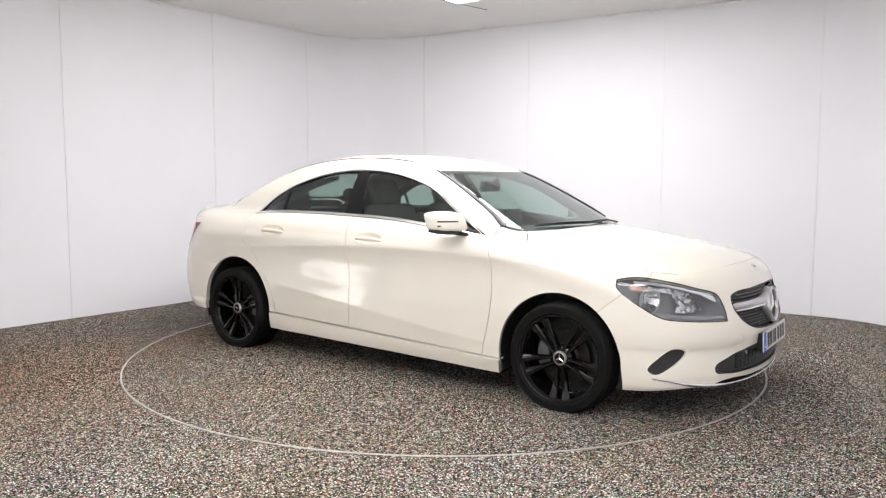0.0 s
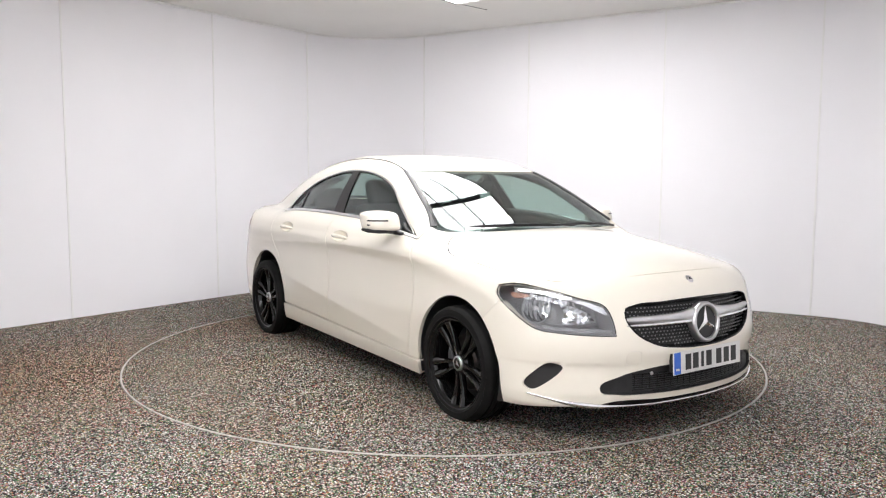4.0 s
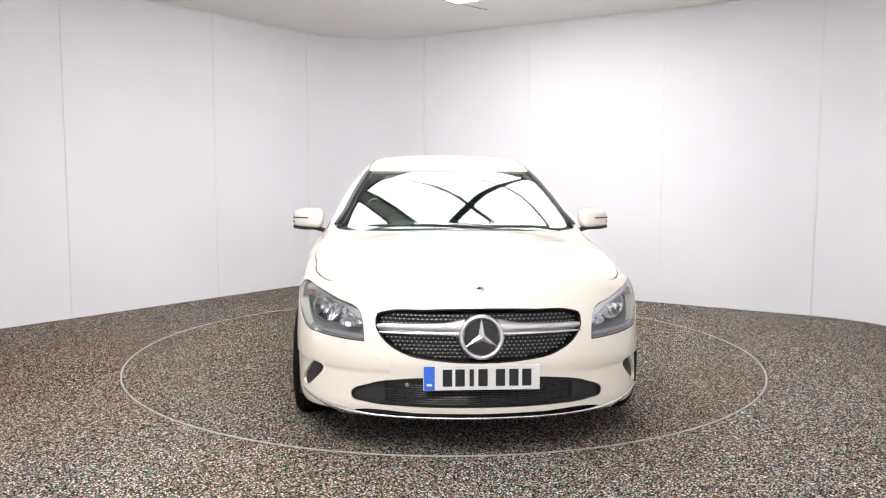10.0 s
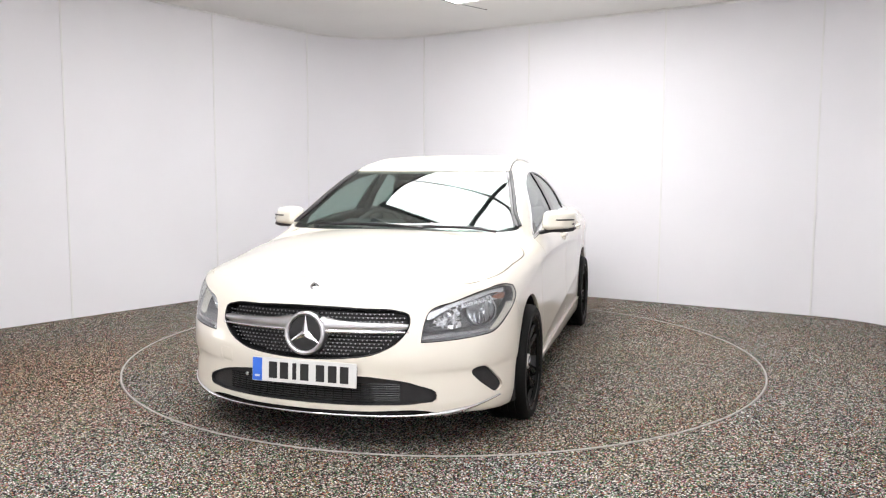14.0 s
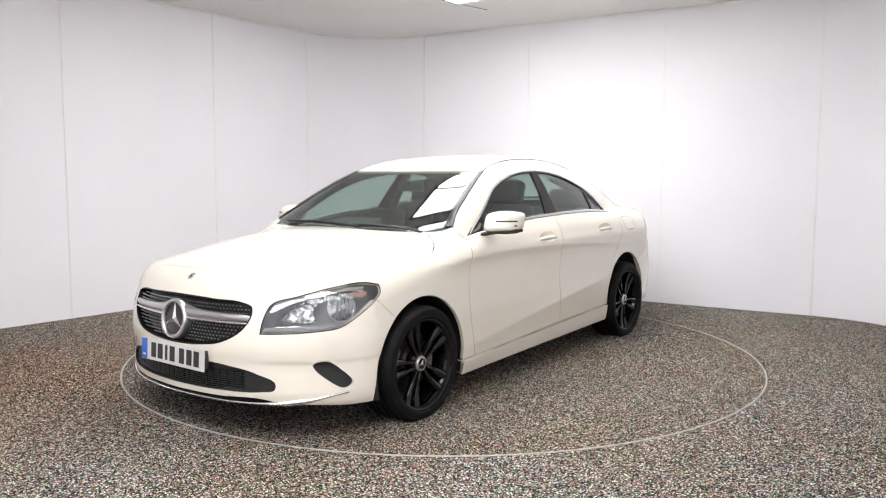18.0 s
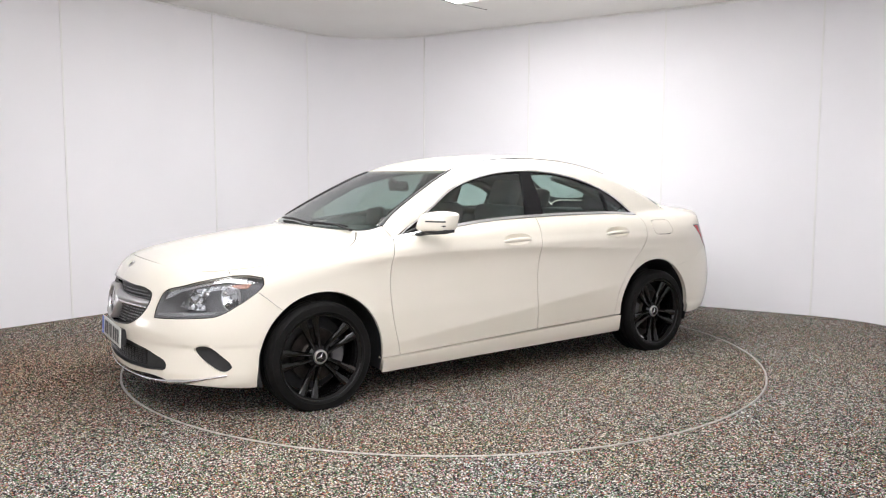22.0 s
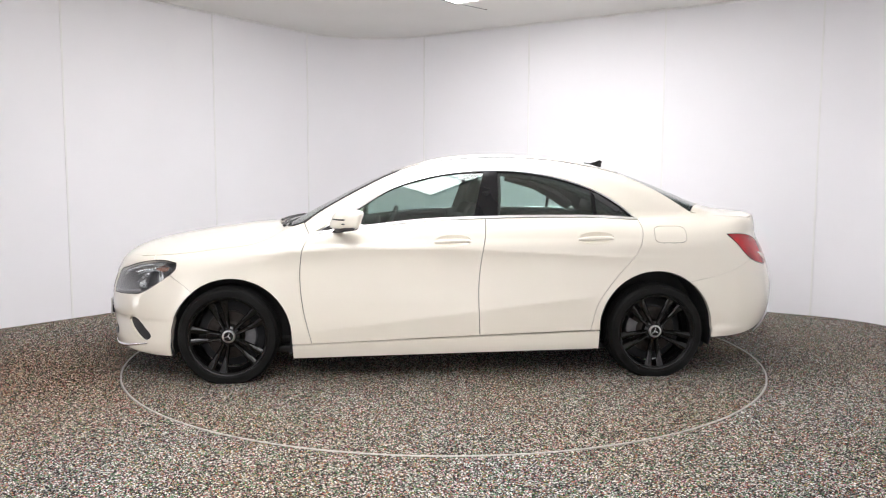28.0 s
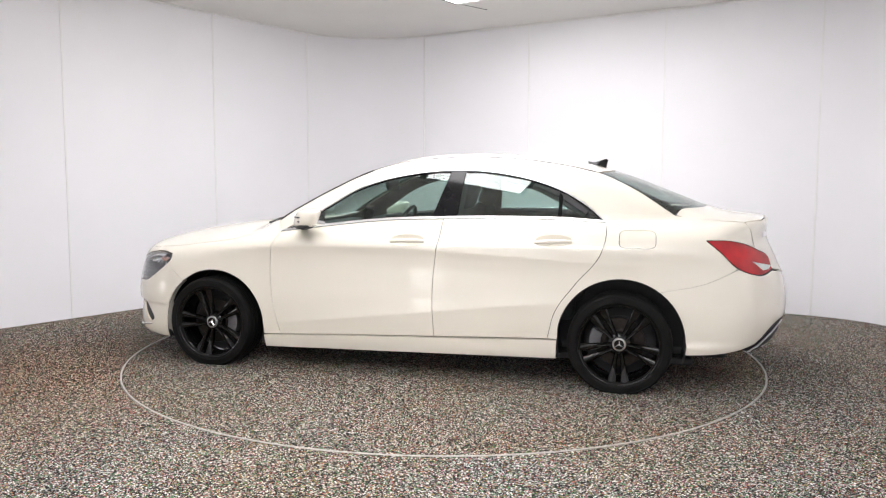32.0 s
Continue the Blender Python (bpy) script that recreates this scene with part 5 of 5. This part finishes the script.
part("back_plate", lathe([(0.0005, -0.03), (0.16, -0.03), (0.2, -0.05), (0.212, -0.06)], 48, "y"), TRIM, wheel, "dark back plate")
wheel.matrix_basis = Matrix.Translation((1.345, 0.795, HUB_Z)) @ Matrix.Rotation(radians(-19), 4, "Y")
kids = list(wheel.children)
for x, sd, roll in ((-1.362, 1, 0), (1.345, -1, 0), (-1.362, -1, 40)):
    w = wheel.copy()
    scene.collection.objects.link(w)
    w.matrix_basis = Matrix.Translation((x, sd * 0.795, HUB_Z)) @ Matrix.Rotation(0 if sd > 0 else math.pi, 4, "Z") @ Matrix.Rotation(radians(roll), 4, "Y")
    for kd in kids:
        o = kd.copy()
        scene.collection.objects.link(o)
        o.parent = w

CALIPER = material("grey_caliper", (0.13, 0.13, 0.135), 0.42, 0.5, 0, 20, 0.2)
for x, sd in ((1.350, 1), (-1.349, 1), (1.350, -1), (-1.349, -1)):
    bm = bmesh.new()
    rows = []
    for k in range(9):
        a = radians((155 if x > 0 else -20) + 50 * k / 8)
        c, s = math.cos(a), math.sin(a)
        rows.append([bm.verts.new((x + r * c, sd * y, HUB_Z + r * s)) for r, y in ((0.100, 0.805), (0.100, 0.826), (0.125, 0.832), (0.165, 0.826), (0.168, 0.77), (0.100, 0.77))])
    for a, b in zip(rows, rows[1:]):
        for j in range(6):
            bm.faces.new((a[j], a[(j + 1) % 6], b[(j + 1) % 6], b[j]))
    bm.faces.new(rows[0])
    bm.faces.new(rows[-1][::-1])
    part("brake_caliper", bm, CALIPER, car, "grey brake caliper", smooth=True, sharp=30)
    # wheel-house liner
    cx, cz, rr = (FRONT_ARCH if x > 0 else REAR_ARCH)
    bm = bmesh.new()
    rows = []
    for k in range(29):
        a = radians(-18 + 216 * k / 28)
        c, s = math.cos(a), math.sin(a)
        rows.append([bm.verts.new((cx + r * c, sd * y, cz + r * s)) for r, y in ((rr - 0.003, 0.868 if x > 0 else 0.872), (rr + 0.012, 0.855), (rr + 0.012, 0.55), (0.05, 0.55))])
    for a, b in zip(rows, rows[1:]):
        for j in range(3):
            bm.faces.new((a[j], a[j + 1], b[j + 1], b[j]))
    part("wheel_arch_liner", bm, PLASTIC, car, "black wheel-arch liner")

# underside and cabin
part("underbody", box(3.9, 1.12, 0.06, Matrix.Translation((-0.05, 0, 0.20)), 0.02), PLASTIC, car, "black underbody")
part("undertray", box(1.9, 1.60, 0.03, Matrix.Translation((-0.02, 0, 0.165)), 0.01), PLASTIC, car, "black undertray")
# added slab hidden behind the sills, blocks light that passes under the car
part("exhaust_tunnel", box(3.4, 1.24, 0.045, Matrix.Translation((-0.1, 0, 0.148)), 0.012), PLASTIC, car, "unseen black slab added to deepen the shade beneath")
part("cabin_floor", box(1.86, 1.62, 0.06, Matrix.Translation((-0.02, 0, 0.22)), 0.02), TRIM, car, "dark cabin floor")
bm = box(0.50, 1.40, 0.22, Matrix.Translation((0.72, 0, 0.83)), 0.07, 4)
box(0.30, 0.44, 0.10, Matrix.Translation((0.56, -0.36, 0.92)) @ Matrix.Rotation(radians(12), 4, "Y"), 0.04, 3, bm)
box(0.36, 0.30, 0.45, Matrix.Translation((0.52, 0, 0.60)), 0.05, 3, bm)
part("dashboard", bm, TRIM, car, "dark soft-touch dashboard", smooth=True)
part("centre_screen", box(0.02, 0.20, 0.12, Matrix.Translation((0.53, 0, 1.00)) @ Matrix.Rotation(radians(-10), 4, "Y"), 0.006), BLACK, car, "black centre display")
steer_at = Matrix.Translation((0.36, -0.36, 0.88)) @ Matrix.Rotation(radians(-25), 4, "Y")
bm = bmesh.new()
rim_pts = [(0.0, 0.182 * math.cos(a), 0.182 * math.sin(a)) for a in np.linspace(0, 2 * math.pi, 41)]
tube(rim_pts, 0.016, 10, bm, up=(1, 0, 0))
bm.transform(steer_at)
steer = part("steering_wheel", bm, TRIM, car, "dark leather steering wheel", smooth=True, sharp=80)
part("airbag_pad", box(0.05, 0.15, 0.12, steer_at, 0.02, 3), TRIM, steer, smooth=True)
for a in (0, math.pi, -math.pi / 2):
    part("spoke", tube([steer_at @ Vector((0, 0.06 * math.cos(a), 0.05 * math.sin(a))), steer_at @ Vector((0.0, 0.178 * math.cos(a), 0.178 * math.sin(a)))], 0.015, 8), SILVER if a == -math.pi / 2 else TRIM, steer, smooth=True)


def seat(x, y):
    bm = box(0.50, 0.50, 0.16, Matrix.Translation((x + 0.12, y, 0.50)) @ Matrix.Rotation(radians(-8), 4, "Y"), 0.06, 4)
    s = part("front_seat", bm, CLOTH, car, "charcoal cloth front seat", smooth=True)
    back = Matrix.Translation((x - 0.25, y, 0.80)) @ Matrix.Rotation(radians(-20), 4, "Y")
    part("backrest", box(0.13, 0.50, 0.60, back, 0.06, 4), CLOTH, s, smooth=True)
    part("headrest", box(0.10, 0.27, 0.20, back @ Matrix.Translation((0.0, 0, 0.385)), 0.045, 4), CLOTH, s, smooth=True)
    for d in (-0.215, 0.215):
        part("bolster", box(0.17, 0.09, 0.46, back @ Matrix.Translation((0.05, d, -0.03)), 0.04, 3), CLOTH, s, smooth=True)


seat(0.05, 0.37)
seat(0.05, -0.37)
bench = part("rear_bench", box(0.52, 1.30, 0.17, Matrix.Translation((-0.82, 0, 0.48)) @ Matrix.Rotation(radians(-7), 4, "Y"), 0.05, 4), CLOTH, car, "charcoal cloth rear bench", smooth=True)
part("backrest", box(0.14, 1.26, 0.56, Matrix.Translation((-1.16, 0, 0.76)) @ Matrix.Rotation(radians(-25), 4, "Y"), 0.05, 4), CLOTH, bench, smooth=True)
for y in (-0.36, 0.36):
    part("headrest", box(0.10, 0.27, 0.17, Matrix.Translation((-1.26, y, 1.10)) @ Matrix.Rotation(radians(-20), 4, "Y"), 0.04, 3), CLOTH, bench, smooth=True)
part("parcel_shelf", box(0.50, 1.16, 0.03, Matrix.Translation((-1.52, 0, 1.0)), 0.01), TRIM, car, "dark parcel shelf")
part("rear_bulkhead", box(0.03, 1.04, 0.7, Matrix.Translation((-1.45, 0, 0.65)), 0.005), TRIM, car, "dark rear bulkhead")
part("front_bulkhead", box(0.03, 1.06, 0.65, Matrix.Translation((0.98, 0, 0.60)), 0.005), TRIM, car, "dark front bulkhead")
vm = part("cabin_mirror", box(0.035, 0.24, 0.075, Matrix.Translation((0.335, 0, 1.215)) @ Matrix.Rotation(radians(12), 4, "Y"), 0.016, 3), PLASTIC, car, "black cabin mirror", smooth=True)
part("mirror_stalk", tube([(0.34, 0, 1.23), (0.385, 0, 1.262), (0.40, 0, 1.272)], [0.012, 0.014, 0.012], 10), PLASTIC, vm, smooth=True)
for side in (1, -1):
    ledge = skin_points("side", [(x, z + 0.016) for x, z in BELT[1:]], -0.045, side)
    part("door_trim", tube(ledge, [0.02] + [0.030] * 4 + [0.026], 10, flat=0.9), TRIM, car, "dark door trim ledge", smooth=True)
    rail = skin_points("side", [(-1.16, 1.075), (-1.02, 1.17), (-0.85, 1.245), (-0.60, 1.30)], -0.05, side)
    part("rear_pillar_trim", tube(rail, [0.05, 0.055, 0.04, 0.02], 10, flat=0.8), TRIM, car, "dark rear pillar trim", smooth=True)
    part("b_pillar_trim", tube([(-0.30, side * 0.735, 0.55), (-0.30, side * 0.755, 0.95), (-0.33, side * 0.665, 1.16), (-0.34, side * 0.56, 1.33)], [0.06, 0.055, 0.05, 0.045], 10, flat=0.35, up=(0, 1, 0)), TRIM, car, "dark pillar trim", smooth=True)


# ---- what moves: the turntable turns and carries the car ----
HEADING = [(0.0, -35.74), (3.0, -50.71), (6.0, -65.86), (9.0, -80.93), (12.0, -96.09), (14.0, -106.12), (17.0, -121.12), (20.0, -136.18), (23.0, -150.98), (25.0, -160.76), (28.0, -175.37), (30.0, -184.97), (32.0, -194.33)]


def motions():
    walk(turntable, [(t, pose(0, 0, 0, 0, 0, a)) for t, a in HEADING])
    walk(car, [(t, pose(0, 0, 0, 0, 0, a) @ pose(0.062, 0.007, 0.0)) for t, a in HEADING])


motions()
